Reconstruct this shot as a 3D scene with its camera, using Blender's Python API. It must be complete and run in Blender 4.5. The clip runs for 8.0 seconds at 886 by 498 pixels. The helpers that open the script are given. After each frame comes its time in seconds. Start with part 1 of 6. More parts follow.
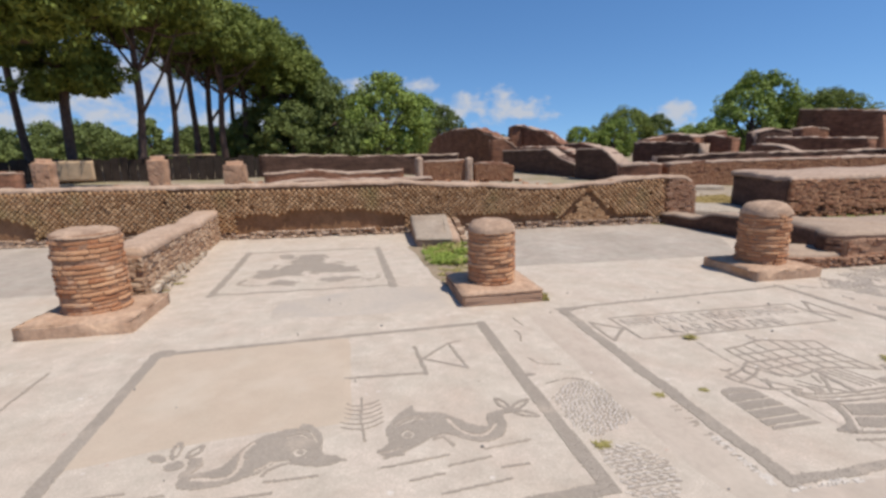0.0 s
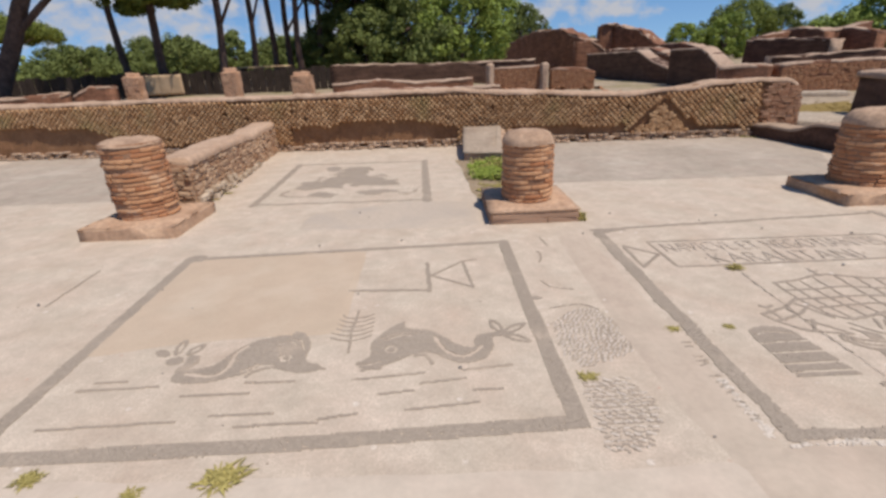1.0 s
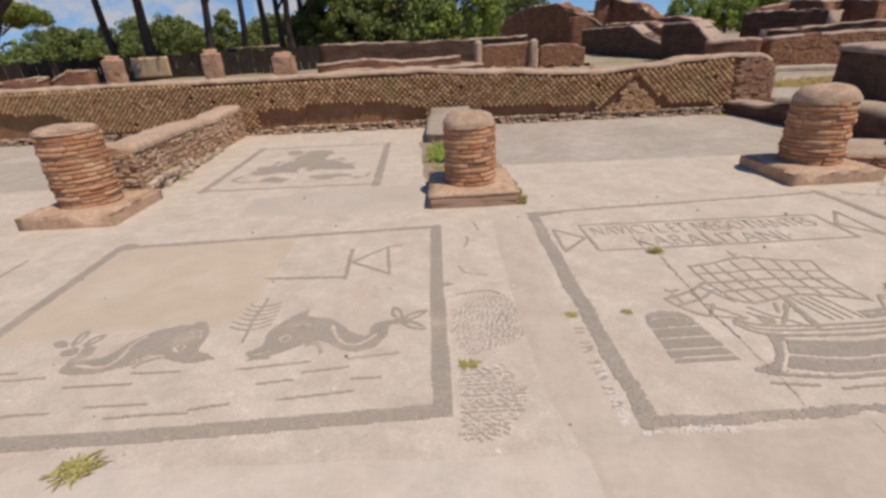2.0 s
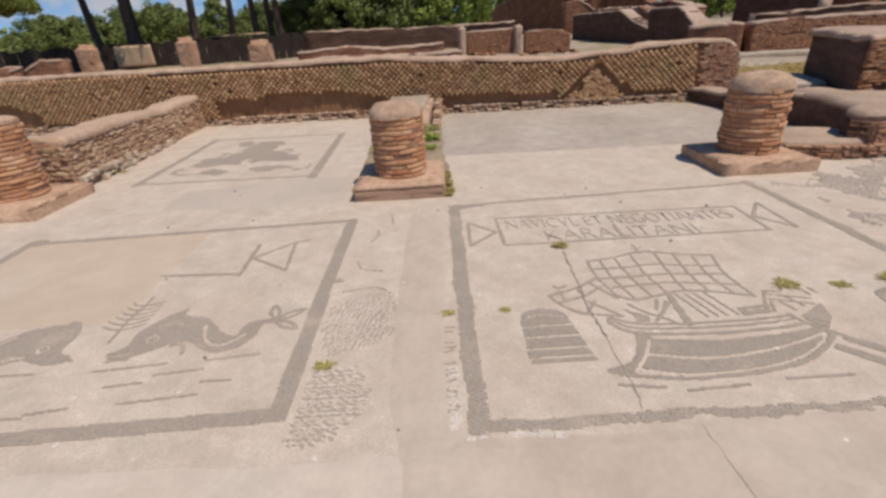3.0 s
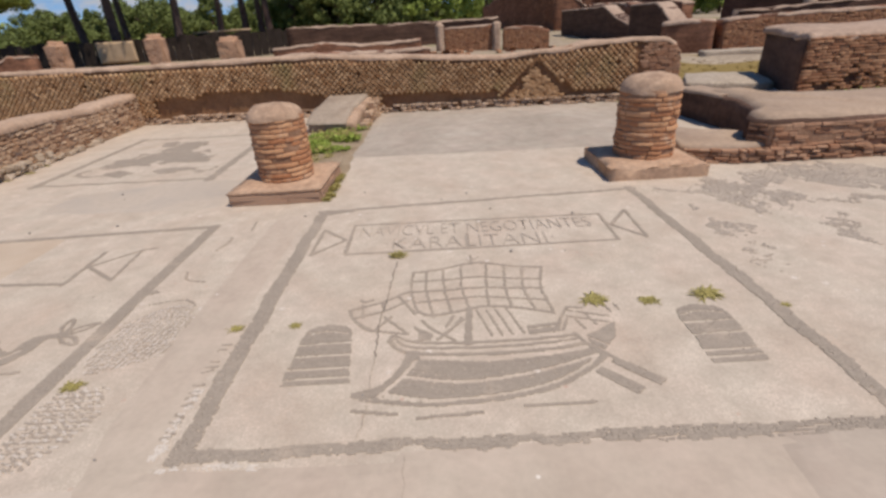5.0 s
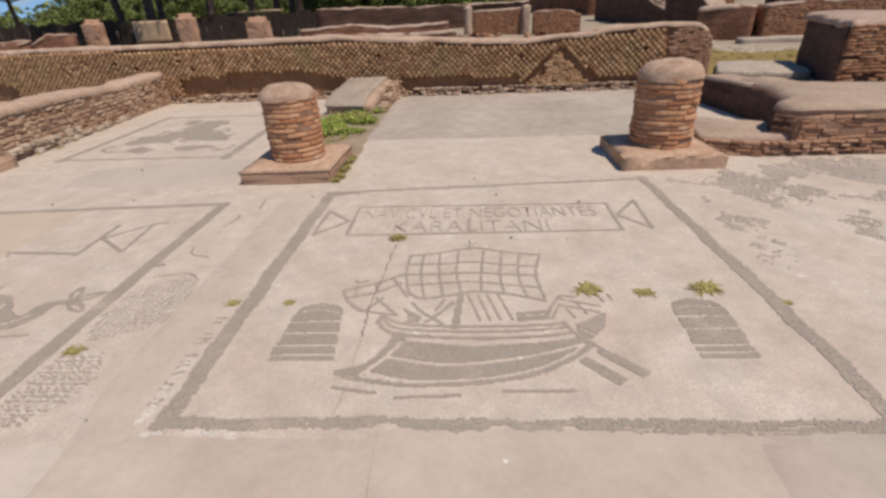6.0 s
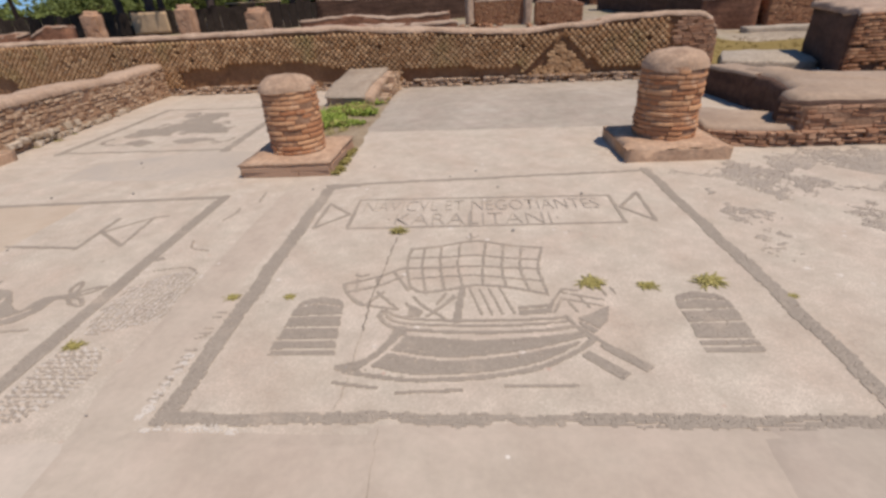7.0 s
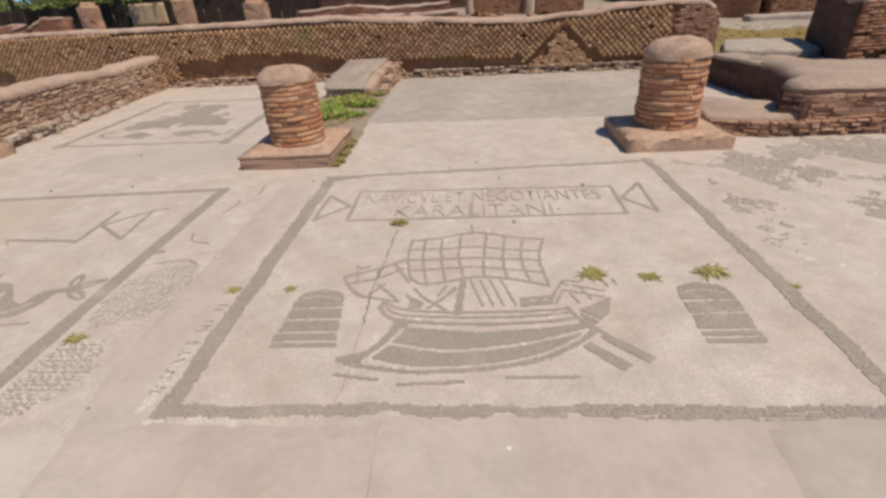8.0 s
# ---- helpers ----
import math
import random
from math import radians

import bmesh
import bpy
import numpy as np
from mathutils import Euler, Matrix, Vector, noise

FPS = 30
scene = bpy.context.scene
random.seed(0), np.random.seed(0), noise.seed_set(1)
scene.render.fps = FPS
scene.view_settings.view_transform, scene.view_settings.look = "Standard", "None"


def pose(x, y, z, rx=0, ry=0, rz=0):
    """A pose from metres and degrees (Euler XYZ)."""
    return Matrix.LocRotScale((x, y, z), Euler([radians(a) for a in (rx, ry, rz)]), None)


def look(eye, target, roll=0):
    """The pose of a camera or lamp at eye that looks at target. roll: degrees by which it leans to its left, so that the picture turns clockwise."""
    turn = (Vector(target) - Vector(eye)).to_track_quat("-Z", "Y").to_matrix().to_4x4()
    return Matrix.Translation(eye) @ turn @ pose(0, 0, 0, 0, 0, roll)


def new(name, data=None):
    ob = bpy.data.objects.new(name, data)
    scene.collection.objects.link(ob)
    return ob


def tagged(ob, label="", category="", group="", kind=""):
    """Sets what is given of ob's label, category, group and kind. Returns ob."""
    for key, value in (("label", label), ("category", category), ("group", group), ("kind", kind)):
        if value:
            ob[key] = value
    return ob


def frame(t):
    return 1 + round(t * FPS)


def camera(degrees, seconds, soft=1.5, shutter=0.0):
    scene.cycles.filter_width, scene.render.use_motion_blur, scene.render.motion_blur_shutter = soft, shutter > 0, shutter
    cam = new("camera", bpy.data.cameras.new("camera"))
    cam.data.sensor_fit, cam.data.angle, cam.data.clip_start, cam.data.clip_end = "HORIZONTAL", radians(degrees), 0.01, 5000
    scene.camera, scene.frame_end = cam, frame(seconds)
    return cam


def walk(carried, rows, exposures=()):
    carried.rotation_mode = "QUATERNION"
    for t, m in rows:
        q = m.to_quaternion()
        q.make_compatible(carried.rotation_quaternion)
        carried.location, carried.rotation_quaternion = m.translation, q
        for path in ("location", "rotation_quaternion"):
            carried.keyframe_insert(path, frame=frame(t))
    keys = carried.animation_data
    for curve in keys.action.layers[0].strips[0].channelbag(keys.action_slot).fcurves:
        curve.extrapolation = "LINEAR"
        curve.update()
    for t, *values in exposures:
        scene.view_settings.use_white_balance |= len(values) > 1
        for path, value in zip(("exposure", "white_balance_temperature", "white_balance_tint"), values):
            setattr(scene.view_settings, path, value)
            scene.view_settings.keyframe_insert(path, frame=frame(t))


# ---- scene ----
cam = camera(87.6, 8.0, soft=2.9)

PATH = [
    (0, (-2.245, -4.582, 1.806), (-1.89, -2.655, 1.402), -1.1),
    (0.5, (-1.942, -4.508, 1.755), (-1.824, -2.602, 1.161), -1.9),
    (1, (-1.639, -4.43, 1.73), (-1.633, -2.573, 0.986), -2.5),
    (1.5, (-1.29, -4.416, 1.729), (-1.295, -2.583, 0.929), -2.9),
    (2.8, (-0.264, -4.333, 1.711), (-0.279, -2.525, 0.857), -3.9),
    (3, (-0.085, -4.317, 1.698), (-0.097, -2.513, 0.833), -3.7),
    (3.5, (0.324, -4.323, 1.703), (0.314, -2.519, 0.838), -3.7),
    (4, (0.68, -4.264, 1.673), (0.672, -2.462, 0.805), -3.7),
    (4.5, (1.004, -4.194, 1.678), (0.997, -2.393, 0.809), -3.6),
    (4.7, (1.126, -4.181, 1.674), (1.12, -2.381, 0.804), -3.7),
    (6, (1.464, -4.182, 1.636), (1.336, -2.414, 0.711), -3.1),
    (6.5, (1.463, -4.169, 1.634), (1.332, -2.407, 0.697), -3.1),
    (7, (1.465, -4.152, 1.629), (1.329, -2.4, 0.674), -3.4),
    (7.5, (1.467, -4.149, 1.622), (1.326, -2.407, 0.649), -3.6),
    (8, (1.464, -4.142, 1.621), (1.324, -2.407, 0.636), -3.7),
]
walk(cam, [(t, look(eye, target, roll)) for t, eye, target, roll in PATH],
     exposures=[(0.0, -0.06, 6300, 10), (1.0, -0.18, 6660, 12), (3.0, -0.27, 6700, 12.7), (4.5, -0.28, 6700, 12.7), (6.0, -0.27, 6670, 12.7), (8.0, -0.27, 6670, 12.7)])

# ---- world, sun, exposure ----
SUN_ELEV, SUN_AZ = radians(64), radians(-38)  # the sun stands to the front right of the wall, high up
sun_dir = Vector((math.cos(SUN_ELEV) * math.cos(SUN_AZ), math.cos(SUN_ELEV) * math.sin(SUN_AZ), math.sin(SUN_ELEV)))
world = bpy.data.worlds.new("sky")
scene.world = world
world.use_nodes = True
wn, wl = world.node_tree.nodes, world.node_tree.links
wn.clear()
w_out = wn.new("ShaderNodeOutputWorld")
w_bg = wn.new("ShaderNodeBackground")
w_sky = wn.new("ShaderNodeTexSky")
w_sky.sky_type, w_sky.sun_disc = "NISHITA", False
w_sky.sun_elevation, w_sky.sun_rotation = SUN_ELEV, math.pi / 2 - SUN_AZ
w_sky.air_density, w_sky.dust_density, w_sky.ozone_density = 1.0, 0.0, 5.0
w_bg.inputs["Strength"].default_value = 0.088
# fair-weather cumulus low over the horizon: (bearing, height, half width, half depth) in degrees
CLOUDS = [(0.3, 7.6, 3.4, 1.2), (7.9, 8.0, 2.6, 1.1), (12.0, 5.0, 3.6, 1.8), (16.5, 5.2, 5.0, 2.3), (20.5, 4.9, 3.6, 1.9), (36.3, 3.7, 2.6, 1.6), (-30, 6.0, 16, 6.5), (-22.3, 9.2, 5.5, 4.0),
          (-36, 4.5, 8, 3.5), (-12, 3.5, 10, 2.4), (72, 6, 9, 3), (120, 7, 10, 3), (170, 8, 12, 4), (-130, 6, 9, 3), (-80, 6, 10, 3)]


def w_math(op, a, b=None):
    m = wn.new("ShaderNodeMath")
    m.operation = op
    for slot, v in ((0, a), (1, b)):
        if v is None:
            continue
        if isinstance(v, (int, float)):
            m.inputs[slot].default_value = v
        else:
            wl.new(v, m.inputs[slot])
    return m.outputs["Value"]


w_tc = wn.new("ShaderNodeTexCoord")
w_sep = wn.new("ShaderNodeSeparateXYZ")
wl.new(w_tc.outputs["Generated"], w_sep.inputs["Vector"])
w_az = w_math("ARCTAN2", w_sep.outputs["X"], w_sep.outputs["Y"])
w_el = w_math("ARCSINE", w_sep.outputs["Z"])
puff = None
for az, el, wide, deep in CLOUDS:
    dx = w_math("DIVIDE", w_math("SUBTRACT", w_az, radians(az)), radians(wide))
    dz = w_math("DIVIDE", w_math("SUBTRACT", w_el, radians(el)), radians(deep))
    d = w_math("SUBTRACT", 1.0, w_math("ADD", w_math("MULTIPLY", dx, dx), w_math("MULTIPLY", dz, dz)))
    puff = d if puff is None else w_math("MAXIMUM", puff, d)
w_noise = wn.new("ShaderNodeTexNoise")
w_noise.inputs["Scale"].default_value, w_noise.inputs["Detail"].default_value, w_noise.inputs["Roughness"].default_value = 24.0, 9.0, 0.58
w_map = wn.new("ShaderNodeMapping")
w_map.inputs["Scale"].default_value = (1.0, 1.0, 1.5)
wl.new(w_tc.outputs["Generated"], w_map.inputs["Vector"])
wl.new(w_map.outputs["Vector"], w_noise.inputs["Vector"])
w_ramp = wn.new("ShaderNodeValToRGB")
w_ramp.color_ramp.elements[0].position, w_ramp.color_ramp.elements[1].position = 0.12, 0.75
w_ramp.color_ramp.elements[1].color = (0.92, 0.92, 0.92, 1)
wl.new(w_math("ADD", w_math("MULTIPLY", w_math("MAXIMUM", puff, -1.5), 0.55), w_math("MULTIPLY", w_math("SUBTRACT", w_noise.outputs["Fac"], 0.48), 2.6)), w_ramp.inputs["Fac"])
# a clear, dry sky: deep blue almost down to the horizon
w_lift = wn.new("ShaderNodeMapping")
w_lift.inputs["Location"].default_value = (0.0, 0.0, 0.12)
wl.new(w_tc.outputs["Generated"], w_lift.inputs["Vector"])
wl.new(w_lift.outputs["Vector"], w_sky.inputs["Vector"])
w_sat = wn.new("ShaderNodeHueSaturation")
w_sat.inputs["Saturation"].default_value, w_sat.inputs["Value"].default_value = 1.12, 1.55
w_mix = wn.new("ShaderNodeMix")
w_mix.data_type = "RGBA"
w_mix.inputs[7].default_value = (6.5, 6.7, 7.2, 1)
wl.new(w_ramp.outputs["Color"], w_mix.inputs[0])
wl.new(w_sky.outputs["Color"], w_sat.inputs["Color"])
wl.new(w_sat.outputs["Color"], w_mix.inputs[6])
wl.new(w_mix.outputs[2], w_bg.inputs["Color"])
wl.new(w_bg.outputs["Background"], w_out.inputs["Surface"])

sun = new("sun", bpy.data.lights.new("sun", "SUN"))
sun.data.energy, sun.data.angle, sun.data.color = 4.75, radians(0.55), (1.0, 0.945, 0.855)
sun.matrix_basis = look(sun_dir * 60, (0, 0, 0))


# ---- materials ----
def material(name, dark, light, big=1.2, fine=40.0, rough=0.9, bump=0.4, bump_size=0.01, rand="", rand_a=None, rand_b=None, amount=0.6,
             cells=0.0, joint=(0.3, 0.27, 0.23), grain=0.75, stain=None, stain_at=(0.55, 0.7), stain_size=0.8, strata=0.0, mottle=0.0, specks=()):
    """A mineral or plant surface: colour drifting at a large and a fine scale, stains, relief, and a colour of its own for each piece."""
    m = bpy.data.materials.new(name)
    m.use_nodes = True
    n, l = m.node_tree.nodes, m.node_tree.links
    bsdf = n["Principled BSDF"]
    bsdf.inputs["Roughness"].default_value = rough
    bsdf.inputs["Specular IOR Level"].default_value = 0.25
    geo = n.new("ShaderNodeNewGeometry")

    def noise_tex(scale, detail=6.0):
        t = n.new("ShaderNodeTexNoise")
        t.inputs["Scale"].default_value, t.inputs["Detail"].default_value, t.inputs["Roughness"].default_value = scale, detail, 0.6
        l.new(geo.outputs["Position"], t.inputs["Vector"])
        return t.outputs["Fac"]

    def ramp(fac, a, b, pa=0.3, pb=0.7):
        r = n.new("ShaderNodeValToRGB")
        r.color_ramp.elements[0].position, r.color_ramp.elements[1].position = pa, pb
        r.color_ramp.elements[0].color, r.color_ramp.elements[1].color = (*a, 1), (*b, 1)
        l.new(fac, r.inputs["Fac"])
        return r.outputs["Color"]

    def mixed(kind, fac, a, b):
        x = n.new("ShaderNodeMix")
        x.data_type, x.blend_type = "RGBA", kind
        for slot, v in ((0, fac), (6, a), (7, b)):
            if isinstance(v, (int, float)):
                x.inputs[slot].default_value = v
            elif isinstance(v, tuple):
                x.inputs[slot].default_value = (*v, 1)
            else:
                l.new(v, x.inputs[slot])
        return x.outputs[2]

    col = ramp(noise_tex(big), dark, light)
    col = mixed("MULTIPLY", grain, col, ramp(noise_tex(fine, 8.0), (0.55, 0.55, 0.55), (1.25, 1.25, 1.25)))
    if rand:
        src = n.new("ShaderNodeObjectInfo").outputs["Random"] if rand == "object" else geo.outputs["Random Per Island"]
        r = n.new("ShaderNodeValToRGB")
        r.color_ramp.elements[0].color, r.color_ramp.elements[1].color = (*rand_a, 1), (*rand_b, 1)
        mid = r.color_ramp.elements.new(0.5)
        mid.color = (*[0.45 * (a + b) for a, b in zip(rand_a, rand_b)], 1)
        l.new(src, r.inputs["Fac"])
        col = mixed("MIX", amount, col, r.outputs["Color"])
    if stain:
        col = mixed("MIX", ramp(noise_tex(stain_size, 9.0), (0, 0, 0), (1, 1, 1), *stain_at), col, stain)
    if mottle:
        col = mixed("MULTIPLY", mottle, col, ramp(noise_tex(4.5, 9.0), (0.80, 0.785, 0.775), (1.13, 1.125, 1.13), 0.36, 0.64))
        col = mixed("MULTIPLY", mottle * 0.8, col, ramp(noise_tex(2.1, 7.0), (1.03, 0.985, 0.955), (0.965, 1.012, 0.975), 0.38, 0.62))
    for size, tone, reach, share in specks:
        v = n.new("ShaderNodeTexVoronoi")
        v.inputs["Scale"].default_value = size
        l.new(geo.outputs["Position"], v.inputs["Vector"])
        pick = n.new("ShaderNodeSeparateColor")
        l.new(v.outputs["Color"], pick.inputs["Color"])
        near = ramp(v.outputs["Distance"], (1, 1, 1), (0, 0, 0), reach * 0.7, reach)
        some = ramp(pick.outputs["Red"], (0, 0, 0), (1, 1, 1), 1 - share, 1 - share + 0.02)
        col = mixed("MIX", mixed("MULTIPLY", 1.0, near, some), col, tone)
    height = noise_tex(fine * 1.7, 8.0)
    if strata:
        mp = n.new("ShaderNodeMapping")
        mp.inputs["Scale"].default_value = (strata * 0.16, strata * 0.16, strata)
        l.new(geo.outputs["Position"], mp.inputs["Vector"])
        t = n.new("ShaderNodeTexNoise")
        t.inputs["Scale"].default_value, t.inputs["Detail"].default_value = 1.0, 4.0
        l.new(mp.outputs["Vector"], t.inputs["Vector"])
        col = mixed("MULTIPLY", 0.45, col, ramp(t.outputs["Fac"], (0.45, 0.40, 0.38), (1.4, 1.35, 1.3), 0.36, 0.64))
    if cells:
        v = n.new("ShaderNodeTexVoronoi")
        v.feature = "DISTANCE_TO_EDGE"
        v.inputs["Scale"].default_value, v.inputs["Randomness"].default_value = cells, 0.55
        l.new(geo.outputs["Position"], v.inputs["Vector"])
        v2 = n.new("ShaderNodeTexVoronoi")
        v2.inputs["Scale"].default_value, v2.inputs["Randomness"].default_value = cells, 0.55
        l.new(geo.outputs["Position"], v2.inputs["Vector"])
        tone = n.new("ShaderNodeSeparateColor")
        l.new(v2.outputs["Color"], tone.inputs["Color"])
        col = mixed("MULTIPLY", 1.0, col, ramp(tone.outputs["Red"], (0.88, 0.87, 0.86), (1.05, 1.045, 1.04), 0.0, 1.0))
        edge = ramp(v.outputs["Distance"], (1, 1, 1), (0, 0, 0), 0.03, 0.13)
        col = mixed("MIX", edge, col, joint)
        height = edge
    l.new(col, bsdf.inputs["Base Color"])
    b = n.new("ShaderNodeBump")
    b.inputs["Strength"].default_value, b.inputs["Distance"].default_value = bump, bump_size
    b.invert = bool(cells)
    l.new(height, b.inputs["Height"])
    l.new(b.outputs["Normal"], bsdf.inputs["Normal"])
    return m


M_MOSAIC = material("white mosaic", (0.530, 0.434, 0.340), (0.625, 0.522, 0.420), 1.3, 9.0, 0.88, 0.12, 0.001, cells=85.0, joint=(0.47, 0.38, 0.295), grain=0.18,
                    stain=(0.490, 0.372, 0.280), stain_at=(0.47, 0.78), stain_size=1.7,
                    mottle=0.6, specks=((7.0, (0.72, 0.63, 0.54), 0.15, 0.14), (12.0, (0.68, 0.59, 0.50), 0.20, 0.05), (6.0, (0.27, 0.205, 0.155), 0.075, 0.20), (11.0, (0.52, 0.33, 0.25), 0.15, 0.08)))
M_TESSERA = material("dark tesserae", (0.312, 0.252, 0.194), (0.384, 0.312, 0.242), 1.5, 30.0, 0.85, 0.1, 0.001, rand="island", grain=0.2,
                     rand_a=(0.285, 0.230, 0.178), rand_b=(0.440, 0.356, 0.274), amount=0.32, stain=(0.530, 0.412, 0.308), stain_at=(0.56, 0.85), stain_size=3.2)
M_TESSERA_PALE = material("faded tesserae", (0.372, 0.302, 0.236), (0.428, 0.350, 0.276), 1.5, 30.0, 0.85, 0.1, 0.001, rand="island", grain=0.2,
                          rand_a=(0.350, 0.286, 0.224), rand_b=(0.465, 0.380, 0.298), amount=0.3, stain=(0.490, 0.396, 0.306), stain_at=(0.5, 0.75), stain_size=2.2)
M_TESSERA_WHITE = material("white tesserae", (0.58, 0.49, 0.40), (0.65, 0.56, 0.465), 3.0, 30.0, 0.85, 0.1, 0.001, rand="island", grain=0.2,
                           rand_a=(0.54, 0.455, 0.37), rand_b=(0.70, 0.61, 0.51), amount=0.4)
M_CEMENT = material("beige cement", (0.470, 0.374, 0.291), (0.532, 0.429, 0.335), 1.1, 25.0, 0.92, 0.15, 0.001, grain=0.15, stain=(0.432, 0.329, 0.251), stain_at=(0.5, 0.85), stain_size=0.7,
                    mottle=0.32, specks=((5.0, (0.70, 0.61, 0.51), 0.06, 0.25), (4.0, (0.25, 0.19, 0.145), 0.045, 0.30), (3.0, (0.50, 0.31, 0.23), 0.06, 0.10)))
M_CEMENT_DULL = material("dull beige cement", (0.425, 0.342, 0.270), (0.485, 0.393, 0.310), 1.1, 25.0, 0.92, 0.15, 0.001, grain=0.15, stain=(0.395, 0.305, 0.236), stain_at=(0.5, 0.85), stain_size=0.9, mottle=0.32)
M_CEMENT_PALE = material("pale cement", (0.53, 0.435, 0.345), (0.58, 0.48, 0.385), 0.9, 30.0, 0.92, 0.15, 0.001, grain=0.15, stain=(0.48, 0.38, 0.295), stain_at=(0.5, 0.85), stain_size=0.9,
                         mottle=0.35, specks=((5.0, (0.70, 0.61, 0.51), 0.06, 0.25), (4.0, (0.25, 0.19, 0.145), 0.045, 0.30), (3.0, (0.50, 0.31, 0.23), 0.06, 0.10)))
M_SAND = material("sand cement", (0.472, 0.360, 0.260), (0.518, 0.402, 0.296), 0.8, 60.0, 0.95, 0.15, 0.001, grain=0.12, stain=(0.56, 0.46, 0.355), stain_at=(0.5, 0.8), stain_size=1.3, mottle=0.18)
M_GREY = material("grey cement", (0.362, 0.295, 0.233), (0.446, 0.366, 0.292), 0.8, 14.0, 0.88, 0.15, 0.001, grain=0.2, stain=(0.498, 0.417, 0.342), stain_at=(0.5, 0.75), stain_size=0.9, mottle=0.5)
M_GREY_PALE = material("pale grey cement", (0.465, 0.378, 0.294), (0.525, 0.430, 0.338), 0.8, 14.0, 0.88, 0.15, 0.001, grain=0.2, stain=(0.42, 0.35, 0.285), stain_at=(0.45, 0.7), stain_size=1.6)
M_BRICK = material("brick", (0.430, 0.185, 0.082), (0.540, 0.268, 0.132), 3.0, 60.0, 0.9, 0.6, 0.004, rand="object", grain=0.5, rand_a=(0.370, 0.148, 0.066), rand_b=(0.640, 0.370, 0.200), amount=0.7, stain=(0.55, 0.37, 0.245), stain_at=(0.55, 0.72), stain_size=6.0)
M_PLINTH = material("plinth brick", (0.370, 0.212, 0.132), (0.460, 0.288, 0.190), 3.0, 40.0, 0.93, 0.6, 0.004, rand="object", grain=0.5, rand_a=(0.330, 0.180, 0.110), rand_b=(0.470, 0.305, 0.202), amount=0.45)
M_BRICK_STUFF = material("old brick", (0.292, 0.132, 0.067), (0.376, 0.194, 0.108), 2.0, 50.0, 0.92, 0.5, 0.004, rand="island", grain=0.5, rand_a=(0.263, 0.110, 0.056), rand_b=(0.455, 0.257, 0.141), amount=0.55)
M_OLD_BRICK = material("old platform brick", (0.350, 0.170, 0.092), (0.450, 0.250, 0.148), 2.0, 40.0, 0.92, 0.7, 0.006, rand="object", grain=0.7, rand_a=(0.280, 0.128, 0.068), rand_b=(0.530, 0.335, 0.215), amount=0.6, stain=(0.235, 0.130, 0.078), stain_at=(0.5, 0.66), stain_size=3.0)
M_MORTAR = material("mortar", (0.265, 0.142, 0.082), (0.370, 0.220, 0.136), 4.0, 45.0, 0.95, 0.7, 0.008)
M_CAP = material("mortar coping", (0.410, 0.262, 0.168), (0.525, 0.355, 0.240), 3.0, 22.0, 0.95, 0.8, 0.012, grain=0.6, stain=(0.285, 0.180, 0.118), stain_at=(0.52, 0.72), stain_size=5.0)
M_COPING = material("smooth mortar coping", (0.440, 0.290, 0.192), (0.555, 0.385, 0.268), 2.2, 18.0, 0.95, 0.8, 0.014, grain=0.55, stain=(0.310, 0.200, 0.133), stain_at=(0.55, 0.78), stain_size=3.5)
M_PLINTH_TOP = material("worn plinth mortar", (0.440, 0.270, 0.170), (0.560, 0.372, 0.245), 3.0, 20.0, 0.95, 0.8, 0.012, grain=0.6, stain=(0.320, 0.195, 0.122), stain_at=(0.55, 0.75), stain_size=4.0)
M_PIER = material("pier brick", (0.44, 0.25, 0.15), (0.52, 0.32, 0.20), 2.0, 50.0, 0.92, 0.5, 0.004, rand="island", grain=0.4, rand_a=(0.38, 0.20, 0.12), rand_b=(0.56, 0.36, 0.23), amount=0.4)
M_TAN = material("weathered tan brick", (0.44, 0.245, 0.145), (0.53, 0.32, 0.20), 2.0, 12.0, 0.93, 0.6, 0.01, grain=0.5)
M_SLAB = material("plaster slab", (0.360, 0.250, 0.170), (0.445, 0.322, 0.228), 1.8, 18.0, 0.92, 0.5, 0.006, grain=0.4, stain=(0.298, 0.206, 0.145), stain_at=(0.52, 0.78), stain_size=2.0)
M_STUB = material("grey plaster slab", (0.330, 0.252, 0.182), (0.415, 0.322, 0.238), 2.4, 18.0, 0.92, 0.6, 0.008, grain=0.45, stain=(0.265, 0.195, 0.140), stain_at=(0.52, 0.78), stain_size=2.6)
M_CORE = material("wall core", (0.235, 0.118, 0.058), (0.335, 0.182, 0.095), 2.5, 30.0, 0.97, 0.9, 0.015, mottle=0.5)
M_TUFA = material("tufa", (0.319, 0.165, 0.070), (0.428, 0.245, 0.119), 1.2, 40.0, 0.95, 0.6, 0.006, rand="object", grain=0.5, rand_a=(0.285, 0.145, 0.068), rand_b=(0.580, 0.370, 0.205), amount=0.62, stain=(0.300, 0.215, 0.095), stain_at=(0.54, 0.72), stain_size=0.9)
M_TUFA_STUFF = material("tufa blocks", (0.319, 0.165, 0.070), (0.428, 0.245, 0.119), 1.2, 40.0, 0.95, 0.6, 0.006, rand="island", grain=0.5, rand_a=(0.285, 0.145, 0.068), rand_b=(0.580, 0.370, 0.205), amount=0.62, stain=(0.300, 0.215, 0.095), stain_at=(0.54, 0.72), stain_size=0.9)
